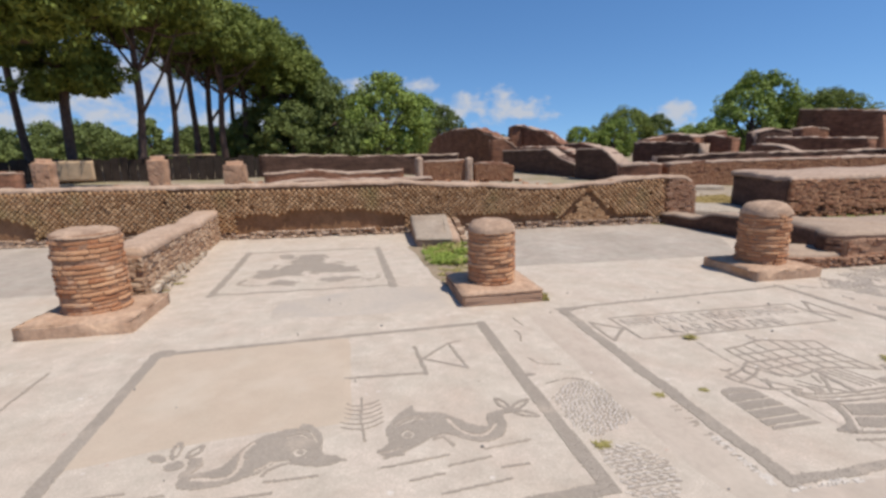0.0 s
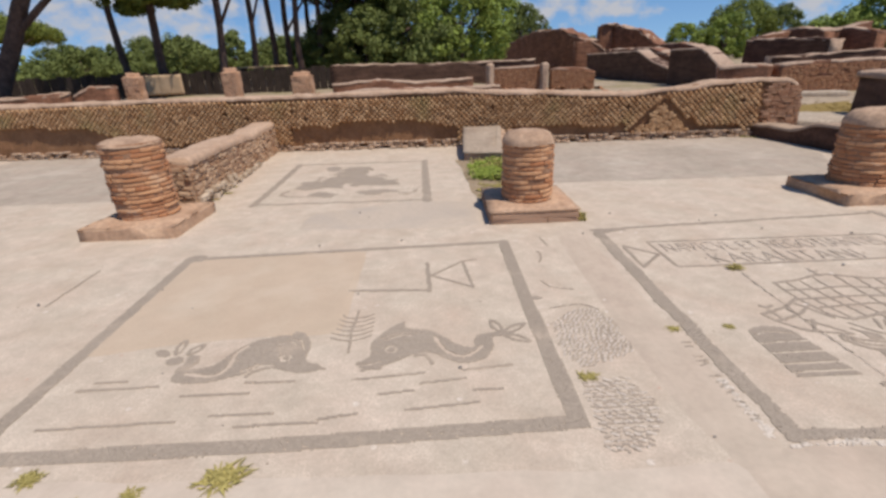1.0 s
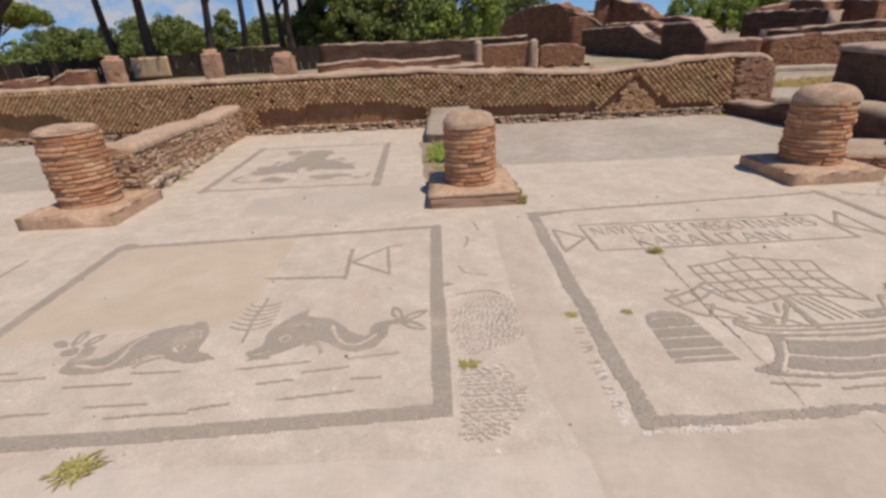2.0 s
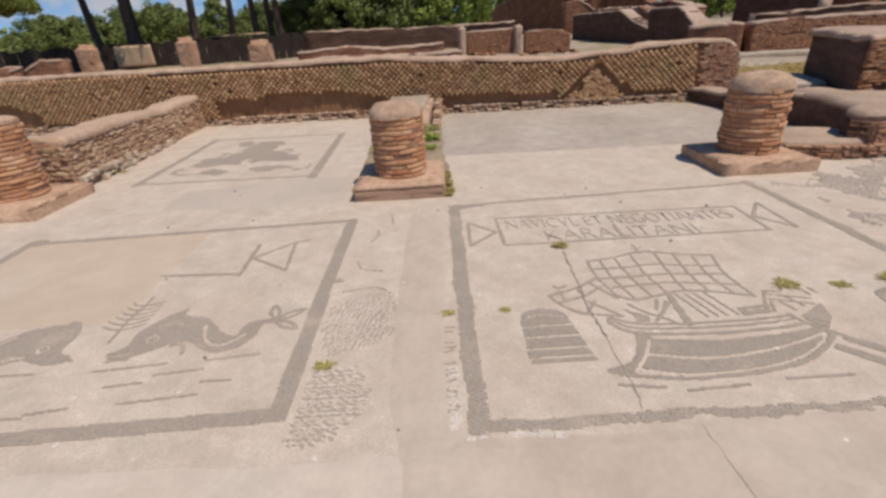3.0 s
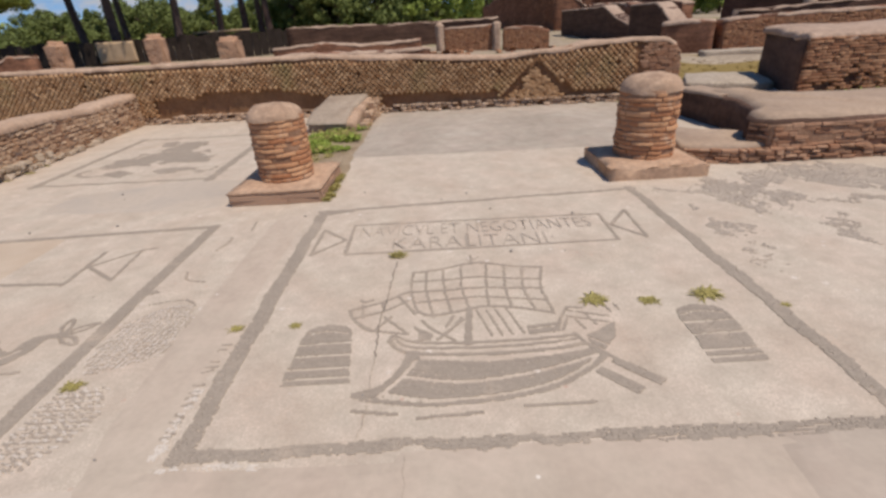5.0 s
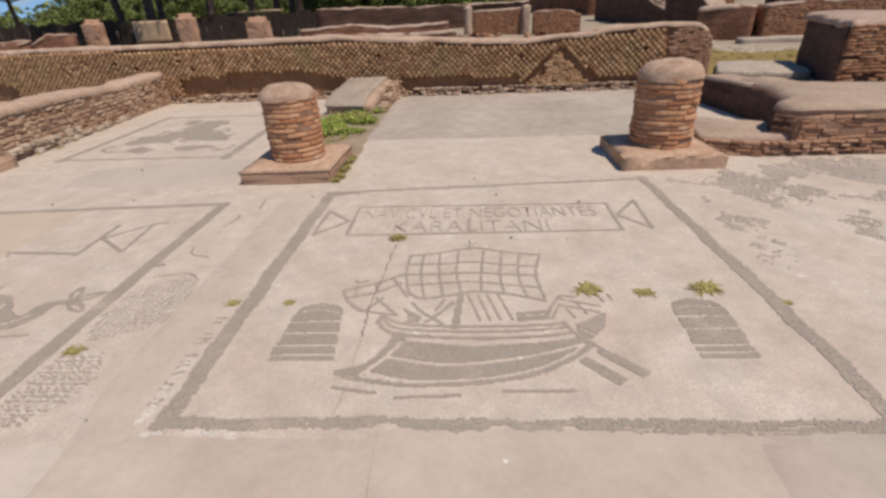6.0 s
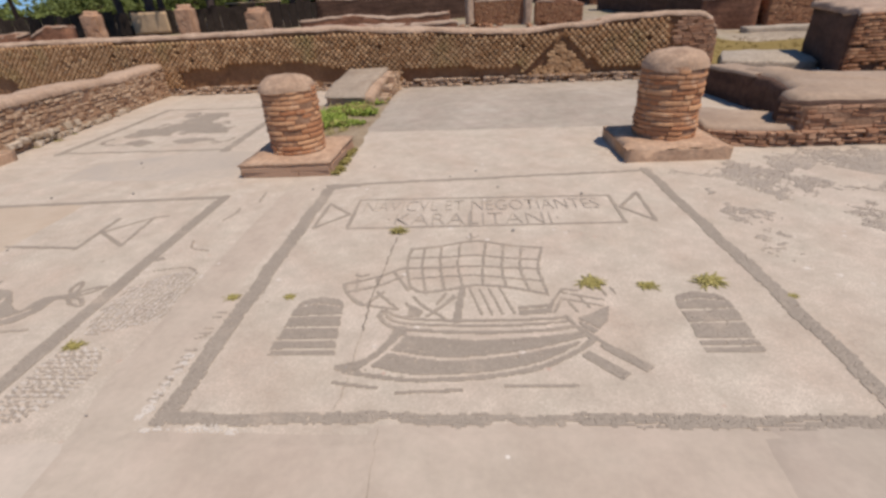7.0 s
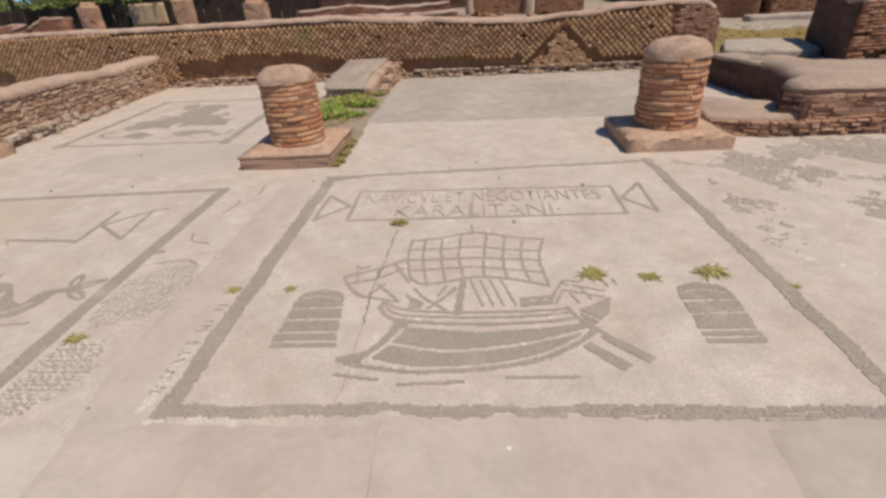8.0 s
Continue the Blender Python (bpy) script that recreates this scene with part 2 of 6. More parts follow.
M_RUBBLE = material("rubble", (0.380, 0.222, 0.125), (0.500, 0.318, 0.190), 2.0, 35.0, 0.95, 0.7, 0.008, rand="object", rand_a=(0.330, 0.185, 0.105), rand_b=(0.640, 0.460, 0.310), amount=0.65)
M_FOOT = material("pale foot stones", (0.430, 0.325, 0.225), (0.550, 0.430, 0.310), 2.0, 30.0, 0.95, 0.7, 0.008, rand="object", rand_a=(0.36, 0.26, 0.17), rand_b=(0.66, 0.53, 0.40), amount=0.6)
M_FOOT_STUFF = material("foot rubble", (0.400, 0.255, 0.160), (0.510, 0.345, 0.230), 2.0, 30.0, 0.95, 0.7, 0.008, rand="island", rand_a=(0.31, 0.19, 0.115), rand_b=(0.58, 0.42, 0.30), amount=0.6)
M_RUIN = material("ruin masonry", (0.215, 0.098, 0.056), (0.312, 0.154, 0.092), 0.9, 9.0, 0.95, 0.9, 0.03, stain=(0.137, 0.066, 0.042), stain_at=(0.5, 0.72), stain_size=1.6, strata=7.0)
M_RUIN_TOP = material("ruin tops", (0.385, 0.258, 0.180), (0.505, 0.358, 0.258), 0.8, 9.0, 0.95, 0.8, 0.02)
# masonry sides turned from the sun: their shade is put into this low base colour
M_SHADE_DARK = material("old plaster darkened for shade", (0.095, 0.052, 0.036), (0.145, 0.082, 0.056), 1.4, 12.0, 0.95, 0.8, 0.02, strata=6.0)
M_KERB = material("kerb stone", (0.390, 0.310, 0.230), (0.490, 0.395, 0.300), 2.0, 20.0, 0.9, 0.6, 0.008)
M_EARTH = material("earth", (0.32, 0.24, 0.165), (0.44, 0.345, 0.245), 0.35, 5.0, 0.98, 0.6, 0.03, stain=(0.23, 0.20, 0.085), stain_at=(0.5, 0.66), stain_size=0.22)
M_SOIL = material("weedy soil", (0.30, 0.215, 0.13), (0.40, 0.30, 0.20), 3.0, 30.0, 0.98, 0.8, 0.02)
M_DRY = material("dry turf", (0.235, 0.160, 0.046), (0.310, 0.215, 0.072), 1.5, 20.0, 0.98, 0.8, 0.02)
M_BARK = material("pine bark", (0.085, 0.055, 0.045), (0.17, 0.11, 0.085), 3.0, 12.0, 0.95, 0.9, 0.04)
# near-black base colour: on the fence it holds the shade under the pines
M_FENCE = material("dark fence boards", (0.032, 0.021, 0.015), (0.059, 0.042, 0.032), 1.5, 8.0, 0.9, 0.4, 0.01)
M_PANEL = material("pale panel", (0.500, 0.340, 0.205), (0.600, 0.420, 0.265), 1.0, 15.0, 0.9, 0.4, 0.006)
M_STONE = material("grey stone", (0.26, 0.23, 0.20), (0.38, 0.34, 0.30), 2.0, 12.0, 0.9, 0.7, 0.02)
M_SEAM = material("seam", (0.33, 0.265, 0.205), (0.42, 0.34, 0.265), 8.0, 60.0, 1.0, 0.3, 0.002)
M_CRACK = material("crack", (0.15, 0.12, 0.095), (0.24, 0.195, 0.155), 8.0, 60.0, 1.0, 0.3, 0.002)


def leaf_material(name, a, b):
    m = material(name, a, b, 0.8, 3.0, 0.65, 0.1, 0.01, rand="island", rand_a=tuple(0.6 * v for v in a), rand_b=tuple(1.25 * v for v in b), amount=0.6)
    m.node_tree.nodes["Principled BSDF"].inputs["Transmission Weight"].default_value = 0.0
    return m


M_PINE = leaf_material("pine needles", (0.115, 0.155, 0.026), (0.255, 0.285, 0.055))
M_LEAF = leaf_material("leaves", (0.185, 0.25, 0.035), (0.32, 0.385, 0.08))
M_BUSH = leaf_material("scrub", (0.110, 0.142, 0.034), (0.200, 0.232, 0.062))
M_WEED = leaf_material("weeds", (0.31, 0.255, 0.070), (0.44, 0.36, 0.125))
M_GREEN = leaf_material("fresh weeds", (0.20, 0.26, 0.035), (0.34, 0.40, 0.07))


# ---- building helpers ----
rng = random.Random(4)


def shade(ob, smooth=True):
    if smooth:
        ob.data.polygons.foreach_set("use_smooth", [True] * len(ob.data.polygons))
    return ob


def raw(name, verts, faces, mat, parent=None, label="", smooth=False):
    me = bpy.data.meshes.new(name)
    me.from_pydata(verts, [], faces)
    me.materials.append(mat)
    me.update()
    ob = new(name, me)
    if parent is not None:
        ob.parent = parent
        ob.matrix_parent_inverse = parent.matrix_basis.inverted()
    if label:
        ob["label"] = label
    return shade(ob, smooth)


def part(name, bm, mat, parent=None, label="", smooth=True):
    me = bpy.data.meshes.new(name)
    bm.normal_update()
    bm.to_mesh(me)
    bm.free()
    me.materials.append(mat)
    ob = new(name, me)
    if parent is not None:
        ob.parent = parent
        ob.matrix_parent_inverse = parent.matrix_basis.inverted()
    if label:
        ob["label"] = label
    return shade(ob, smooth)


def thing(name, at, label, category, group="", kind=""):
    ob = new(name)
    ob.matrix_basis = Matrix.Translation(at)
    ob.empty_display_size = 0.2
    return tagged(ob, label, category, group, kind)


def wobble(p, size, amount):
    return noise.noise_vector(Vector(p) / size) * amount


def profile(points, straight=False):
    """A height that runs through (place, height) pairs, in soft steps or straight lines."""
    xs, ys = [p[0] for p in points], [p[1] for p in points]

    def h(s):
        if s <= xs[0]:
            return ys[0]
        for i in range(len(xs) - 1):
            if s <= xs[i + 1]:
                t = (s - xs[i]) / (xs[i + 1] - xs[i])
                t = t if straight else t * t * (3 - 2 * t)
                return ys[i] + (ys[i + 1] - ys[i]) * t
        return ys[-1]
    return h


def block(name, size, at, mat, parent=None, label="", rough=0.012, cuts=3, bevel=0.02, turn=0.0, grain=0.12):
    """A worn block: a box with rounded edges and an uneven skin. at: the middle of its base."""
    bm = bmesh.new()
    bmesh.ops.create_cube(bm, size=1.0)
    bmesh.ops.scale(bm, vec=size, verts=bm.verts)
    bmesh.ops.translate(bm, vec=(0, 0, size[2] / 2), verts=bm.verts)
    bmesh.ops.bevel(bm, geom=bm.edges[:], offset=bevel, segments=2, affect="EDGES")
    if cuts:
        longest = max(size)
        for axis in range(3):
            k = min(24, int(cuts * 4 * size[axis] / longest))
            for i in range(1, k):
                co, no = Vector((0, 0, 0)), Vector((0, 0, 0))
                co[axis] = (-size[axis] / 2 if axis < 2 else 0) + size[axis] * i / k
                no[axis] = 1
                bmesh.ops.bisect_plane(bm, geom=bm.verts[:] + bm.edges[:] + bm.faces[:], plane_co=co, plane_no=no)
    m = Matrix.Translation(at) @ Matrix.Rotation(turn, 4, "Z")
    for v in bm.verts:
        p = m @ v.co
        keep = 0.0 if v.co.z < 0.002 else 1.0
        d = wobble(p, grain, rough) + wobble(p, grain * 4, rough * 1.3)
        v.co = p + Vector((d.x, d.y, d.z * keep))
    return part(name, bm, mat, parent, label)


def loaf(name, p0, p1, thick, height, mat, parent=None, label="", z0=0.0, step=0.15, rough=0.02, band=0.0, grow=0.0, soft=0.08, grain=0.25):
    """A wall's body, or (band) the coping that covers its upper part, along p0-p1 under the height profile."""
    a, b = Vector((*p0, 0)), Vector((*p1, 0))
    u = (b - a).normalized()
    w = Vector((-u.y, u.x, 0))
    length = (b - a).length
    k = max(2, int(length / step))
    half = thick / 2 + grow
    count = 25
    verts, faces = [], []
    for i in range(k + 1):
        s = length * i / k
        h = height(s)
        hi = h + grow * 0.6
        lo = hi - band if band else z0
        r = min(soft, (hi - lo) * 0.8, half * 0.9)
        sec = [(-half, lo + (hi - r - lo) * j / 6) for j in range(7)]
        arc = [(r * (1 - math.cos(j / 4 * math.pi / 2)), hi - r + r * math.sin(j / 4 * math.pi / 2)) for j in (1, 2, 3)]
        sec += [(-half + d, z) for d, z in arc]
        sec += [(-half + r + (2 * half - 2 * r) * j / 4, hi) for j in range(5)]
        sec += [(half - d, z) for d, z in arc[::-1]]
        sec += [(half, lo + (hi - r - lo) * j / 6) for j in range(6, -1, -1)]
        for d, z in sec:
            p = a + u * s + w * d + Vector((0, 0, z))
            q = wobble(p, grain, rough) + wobble(p, grain * 4, rough * 1.5)
            if not band and z - z0 < 0.01:
                q.z = 0
            verts.append(p + q)
    for i in range(k):
        for j in range(count - 1):
            o = i * count + j
            faces.append((o + count, o + count + 1, o + 1, o))
    faces.append(tuple(range(count)))
    faces.append(tuple(range(k * count, (k + 1) * count))[::-1])
    return raw(name, verts, faces, mat, parent, label, True)


def chip(seed, inset=0.09, jitter=0.05, flat=2.4, square=0.0):
    """The mesh of one brick or stone, 1 x 1 x 1, its worn face towards -y."""
    r = random.Random(seed)
    j = lambda k=1.0: r.uniform(-jitter, jitter) * k
    v = []
    for x, z in ((-0.5, -0.5), (0.5, -0.5), (0.5, 0.5), (-0.5, 0.5)):
        v.append((x, 0.5, z))
    for x, z in ((-0.5, -0.5), (0.5, -0.5), (0.5, 0.5), (-0.5, 0.5)):
        v.append((x + j(0.4), -0.32 - 0.1 * square + j(), z + j(0.6)))
    for x, z in ((-0.5, -0.5), (0.5, -0.5), (0.5, 0.5), (-0.5, 0.5)):
        v.append((x * (1 - inset) + j(0.5), -0.5 + j(), z * (1 - flat * inset) + j(0.7)))
    v.append((j(), -0.55 + 0.03 * square + j(), j()))
    f = []
    for i in range(4):
        k = (i + 1) % 4
        f.append((i, k, 4 + k, 4 + i))
        f.append((4 + i, 4 + k, 8 + k, 8 + i))
        f.append((8 + i, 8 + k, 12))
    return v, f


CHIPS = [chip(i, 0.03, 0.035, 2.6, 1.2) for i in range(9)]
ROUND_CHIPS = [chip(20 + i, 0.14, 0.11, 1.4, 0.6) for i in range(7)]
NET_CHIPS = [chip(40 + i, 0.13, 0.07, 1.0, 0.8) for i in range(7)]


def chip_meshes(tag, mat, kinds, smooth=False):
    out = []
    for v, f in kinds:
        me = bpy.data.meshes.new(tag)
        me.from_pydata(v, [], f)
        me.materials.append(mat)
        me.update()
        me.polygons.foreach_set("use_smooth", [smooth] * len(me.polygons))
        out.append(me)
    return out


OLD_BRICKS = chip_meshes("brick", M_OLD_BRICK, [chip(80 + i, 0.07, 0.075, 2.2, 0.9) for i in range(9)])
PLINTH_BRICKS = chip_meshes("brick", M_PLINTH, [chip(60 + i, 0.012, 0.02, 4.0, 1.6) for i in range(5)])


def arc_brick(seed, span):
    """A curved column brick of unit radius and height, its worn face outwards, centred on +x."""
    r = random.Random(seed)
    n = 3
    v, f = [], []
    for i in range(n + 1):
        a = (i / n - 0.5) * span
        e = 0.012 if i in (0, n) else 0.0
        w = [r.uniform(-0.010, 0.006) for _ in range(4)]
        h = [r.uniform(-0.07, 0.07) for _ in range(4)]
        for rad, z in ((0.80, -0.5), (0.985 - e + w[0], -0.5 + h[0]), (1.0 - e + w[1], -0.26 + h[1]), (1.0 - e + w[2], 0.26 + h[2]), (0.985 - e + w[3], 0.5 + h[3]), (0.80, 0.5)):
            v.append((rad * math.cos(a), rad * math.sin(a), z))
    for i in range(n):
        for k in range(5):
            o = i * 6 + k
            f.append((o, o + 6, o + 7, o + 1))
    f.append(tuple(range(6)))
    f.append(tuple(range(n * 6 + 5, n * 6 - 1, -1)))
    return v, f


ARC_SPANS = [0.30, 0.42, 0.55, 0.68, 0.80]
ARC_BRICKS = {span: chip_meshes("brick", M_BRICK, [arc_brick(70 + i * 9 + k, span) for k in range(3)]) for i, span in enumerate(ARC_SPANS)}
STONES = chip_meshes("stone", M_RUBBLE, ROUND_CHIPS)
FOOT_STONES = chip_meshes("stone", M_FOOT, ROUND_CHIPS)
NET = chip_meshes("tufa_stone", M_TUFA, NET_CHIPS)


def piece(name, me, m, parent):
    ob = new(name, me)
    ob.parent = parent
    ob.matrix_parent_inverse = parent.matrix_basis.inverted()
    ob.matrix_basis = m
    return ob


class Heap:
    """Many small pieces joined into one mesh."""

    def __init__(self):
        self.v, self.f, self.n = [], [], 0

    def add(self, kind, m):
        v, f = kind
        pts = np.array(v) @ np.array(m.to_3x3()).T + np.array(m.translation)
        self.v.append(pts)
        self.f.extend(tuple(i + self.n for i in q) for q in f)
        self.n += len(v)

    def build(self, name, mat, parent=None, label="", smooth=True):
        return raw(name, np.concatenate(self.v).tolist(), self.f, mat, parent, label, smooth)


def courses(parent, p0, p1, z0, height, course=0.055, mean=0.17, depth=0.07, proud=0.012, heap=None, meshes=None, kinds=None, name="brick", missing=0.03, slack=0.008, seed=1, skip=None, uneven=0.0, tight=False):
    """Courses of bricks or stones on the face that runs from p0 to p1, its outside to the right of that way."""
    r = random.Random(seed)
    a, b = Vector((*p0, 0)), Vector((*p1, 0))
    u = (b - a).normalized()
    out = Vector((u.y, -u.x, 0))
    length = (b - a).length
    turn = Matrix((u, -out, Vector((0, 0, 1)))).transposed().to_4x4()
    z, k = z0, 0
    top = max(height(length * i / 20) for i in range(21))
    while z < top:
        c = course * r.uniform(0.88, 1.12)
        s = -r.uniform(0, mean)
        while s < length:
            w = mean * r.uniform(0.55, 1.5)
            lo, hi = max(s, 0), min(s + w, length)
            mid = (lo + hi) / 2
            if hi - lo > 0.03 and z + c * 0.6 < height(mid) and r.random() > missing and not (skip and skip(mid, z + c / 2)):
                g = 0.003 if tight else r.uniform(0.004, 0.004 + slack)
                size = Vector((hi - lo - g, depth, c - (0.003 if tight else r.uniform(0.005, 0.005 + slack))))
                size.z *= 1 + uneven * r.uniform(-0.6, 0.5)
                at = a + u * mid + out * (proud - depth / 2 + r.uniform(-0.008, 0.008) * (1 + 2 * uneven)) + Vector((0, 0, z + c / 2 + uneven * r.uniform(-0.012, 0.012)))
                m = Matrix.Translation(at) @ turn @ Euler((r.uniform(-0.04, 0.04), r.uniform(-0.02, 0.02) * (1 + 2 * uneven), r.uniform(-0.04, 0.04))).to_matrix().to_4x4() @ Matrix.Diagonal((*size, 1))
                if heap is not None:
                    heap.add(r.choice(kinds), m)
                else:
                    piece(name, r.choice(meshes), m, parent)
            s += w
        z += c
        k += 1


def smooth_line(pts, closed=False, n=6):
    """Points along a soft curve through pts."""
    p = [Vector(q) for q in pts]
    k, out = len(p), []
    for i in range(k if closed else k - 1):
        p0 = p[(i - 1) % k] if closed or i else p[0]
        p1, p2 = p[i], p[(i + 1) % k]
        p3 = p[(i + 2) % k] if closed or i + 2 < k else p[-1]
        for j in range(n):
            t = j / n
            out.append(0.5 * ((2 * p1) + (p2 - p0) * t + (2 * p0 - 5 * p1 + 4 * p2 - p3) * t * t + (3 * p1 - p0 - 3 * p2 + p3) * t ** 3))
    if not closed:
        out.append(p[-1])
    return [tuple(q) for q in out]


# ---- ground and pavements ----
def graded(lo, hi, near_lo, near_hi, fine, coarse):
    out, x = [], near_lo
    while x <= near_hi:
        out.append(x)
        x += fine
    step, x = fine, near_hi
    while x < hi:
        step *= coarse
        x += step
        out.append(min(x, hi))
    step, x = fine, near_lo
    while x > lo:
        step *= coarse
        x -= step
        out.insert(0, max(x, lo))
    return out


def ground_height(x, y):
    back = min(1.0, max(0.0, (y - 7.5) / 6.0))
    left = min(1.0, max(0.0, (6.0 - x) / 5.0))
    lift = back * (0.12 + 0.25 * left) + min(1.0, max(0.0, (y - 40) / 60)) * 0.8
    return -0.045 + lift + (0.10 * back) * noise.noise(Vector((x, y, 0)) / 2.5)


gx, gy = graded(-1500, 1500, -30, 40, 1.0, 1.35), graded(-1500, 1500, -14, 60, 1.0, 1.35)
ground = raw("ground", [(x, y, ground_height(x, y)) for y in gy for x in gx],
             [(j * len(gx) + i, j * len(gx) + i + 1, (j + 1) * len(gx) + i + 1, (j + 1) * len(gx) + i) for j in range(len(gy) - 1) for i in range(len(gx) - 1)], M_EARTH, smooth=True)
tagged(ground, "dusty earth with patches of dry grass between the ruins", "ground", kind="structure")


def slab(name, corners, z, mat, label, thick=0.007, edge=0.012, category="pavement", feather=0.10):
    """A thin floor layer with an uneven rim. corners: in plan, anticlockwise."""
    pts = []
    k = len(corners)
    for i in range(k):
        a, b = Vector(corners[i]), Vector(corners[(i + 1) % k])
        n = max(1, int((b - a).length / 0.12))
        for j in range(n):
            p = a.lerp(b, j / n)
            d = noise.noise_vector(Vector((p.x, p.y, z * 50)) / 0.35) * edge
            pts.append((p.x + d.x, p.y + d.y))
    n = len(pts)
    sense = math.copysign(1, sum(pts[i - 1][0] * pts[i][1] - pts[i][0] * pts[i - 1][1] for i in range(n)))
    rim = []
    for i in range(n):
        d = Vector((pts[(i + 1) % n][0] - pts[i - 1][0], pts[(i + 1) % n][1] - pts[i - 1][1])).normalized()
        rim.append((pts[i][0] + d.y * feather * sense, pts[i][1] - d.x * feather * sense))
    verts = [(x, y, z) for x, y in pts] + [(x, y, z - thick) for x, y in rim]
    faces = [tuple(range(n))] + [(i, i + n, (i + 1) % n + n, (i + 1) % n) for i in range(n)]
    return tagged(raw(name, verts, faces, mat), label, category, kind="structure")


slab("pavement", [(-17, -10), (13, -10), (13, 6.2), (-17, 7.4)], 0.0, M_MOSAIC, "worn pale mosaic pavement of small whitish tesserae", 0.06, 0.0, feather=0.0)
slab("cement_strip_front", [(-1.0, -9.9), (12.9, -9.9), (12.9, -2.83), (1.04, -2.81), (1.0, -2.86), (0.3, -2.87), (-0.13, -2.83), (-0.14, -2.0), (-0.17, -1.2), (-0.15, 0.1), (-0.36, 0.25), (-0.38, -0.9), (-0.40, -1.8), (-0.36, -2.5), (-0.30, -2.8), (-0.29, -3.2), (-0.36, -4.0)], 0.004, M_CEMENT, "smooth beige cement repair beside and in front of the ship mosaic", edge=0.02, feather=0.10)
slab("cement_patch_front", [(3.1, -9.8), (12.8, -9.8), (12.8, -2.86), (2.66, -2.84), (2.63, -3.1), (2.85, -3.6), (3.0, -4.6)], 0.0065, M_CEMENT_DULL, "duller beige cement repair in front of the ship mosaic", edge=0.04, feather=0.12)
slab("cement_strip_left", [(-17, -9.9), (-0.8, -9.9), (-0.20, -4.0), (-0.16, -3.2), (-0.22, -2.92), (-0.95, -2.92), (-4.2, -2.84), (-17, -2.7)], 0.002, M_CEMENT_PALE, "smooth pale cement repair in front of the dolphin mosaic", edge=0.03, feather=0.15)
slab("sand_patch", [(-4.05, -1.72), (-3.55, -1.62), (-2.95, -1.57), (-2.43, -1.57), (-2.44, -0.13), (-4.1, -0.17)], 0.004, M_SAND, "sand-coloured cement filling a lost corner of mosaic", edge=0.018)
slab("grey_slab_back", [(-0.04, 2.42), (4.15, 2.2), (5.05, 3.6), (5.25, 5.72), (0.02, 6.0), (-0.03, 4.4)], 0.004, M_GREY, "weathered grey cement floor of a roofless room")
slab("grey_slab_left", [(-11.5, 2.6), (-5.55, 2.4), (-5.65, 6.3), (-11.5, 6.75)], 0.004, M_GREY, "weathered grey cement floor of a roofless room")
slab("grey_repair", [(-3.25, 0.72), (-1.22, 0.62), (-1.16, 1.55), (-2.1, 1.62), (-3.2, 1.28)], 0.004, M_GREY_PALE, "grey cement repair before a small mosaic", edge=0.05)
slab("soil_strip", [(-1.04, 1.6), (-0.08, 1.55), (-0.12, 2.5), (-0.10, 4.4), (-1.2, 4.4), (-1.1, 3.1)], 0.010, M_SOIL, "strip of weedy soil between two rooms", edge=0.05)

# ---- the back wall, faced with a net of small square tufa stones set on edge ----
WALL_A, WALL_B = Vector((-16.0, 7.09)), Vector((6.1, 5.66))
WALL_U = (WALL_B - WALL_A).normalized()
WALL_LEN = (WALL_B - WALL_A).length
WALL_N = Vector((-WALL_U.y, WALL_U.x))
wall_top = profile([(0.0, 1.26), (6.5, 1.22), (11.0, 1.20), (14.5, 1.20), (16.4, 1.10), (18.4, 0.99), (19.6, 1.04), (20.4, 1.14), (21.3, 1.17), (21.85, 1.14), (22.02, 1.04), (22.15, 0.82)])
back_wall = thing("wall_back", (-5, 6.6, 0), "long low ruined wall faced with a diagonal net of brown tufa stones", "wall", kind="structure")
mid_a, mid_b = WALL_A + WALL_N * 0.27, WALL_B + WALL_N * 0.27
loaf("wall_core", mid_a, mid_b, 0.46, wall_top, M_CORE, back_wall, "brown mortar core", step=0.14, rough=0.016)
loaf("coping", mid_a, mid_b, 0.46, wall_top, M_COPING, back_wall, "pinkish grey mortar coping", band=0.08, grow=0.035, step=0.12, rough=0.022, grain=0.16, soft=0.06)


def in_triangle(x, z, cx, base, half, top, grow=0.0):
    t = (z - base) / (top - base)
    return -0.1 < t < 1.0 + grow and abs(x - cx) < (half + grow) * max(0.0, 1 - t * (half / (half + grow)))


def bare(x, z):
    """Where the facing has fallen off."""
    n = noise.noise(Vector((x * 1.7, z * 2.4, 3.3))) * 0.12
    if z < 0.15:
        return True
    if -4.95 < x < -1.15 and 0.17 < z < 0.42 + 0.16 * math.sin((x + 4.95) / 3.8 * math.pi) ** 0.5 + n * 0.7:
        return True
    if x < -9.0 + n and 0.17 < z < 0.72 + n - max(0, x + 10.3) * 0.22:
        return True
    if 0.05 < x < 2.5 and z < 0.36 + n * 0.6:
        return True
    if in_triangle(x, z, 3.28, 0.08, 0.92, 0.93):
        return True
    if 4.1 < x < 5.0 and z < 0.24 + n:
        return True
    if -9.0 < x < -5.6 and z < 0.22 + n * 0.5:
        return True
    return x > 5.28 + n


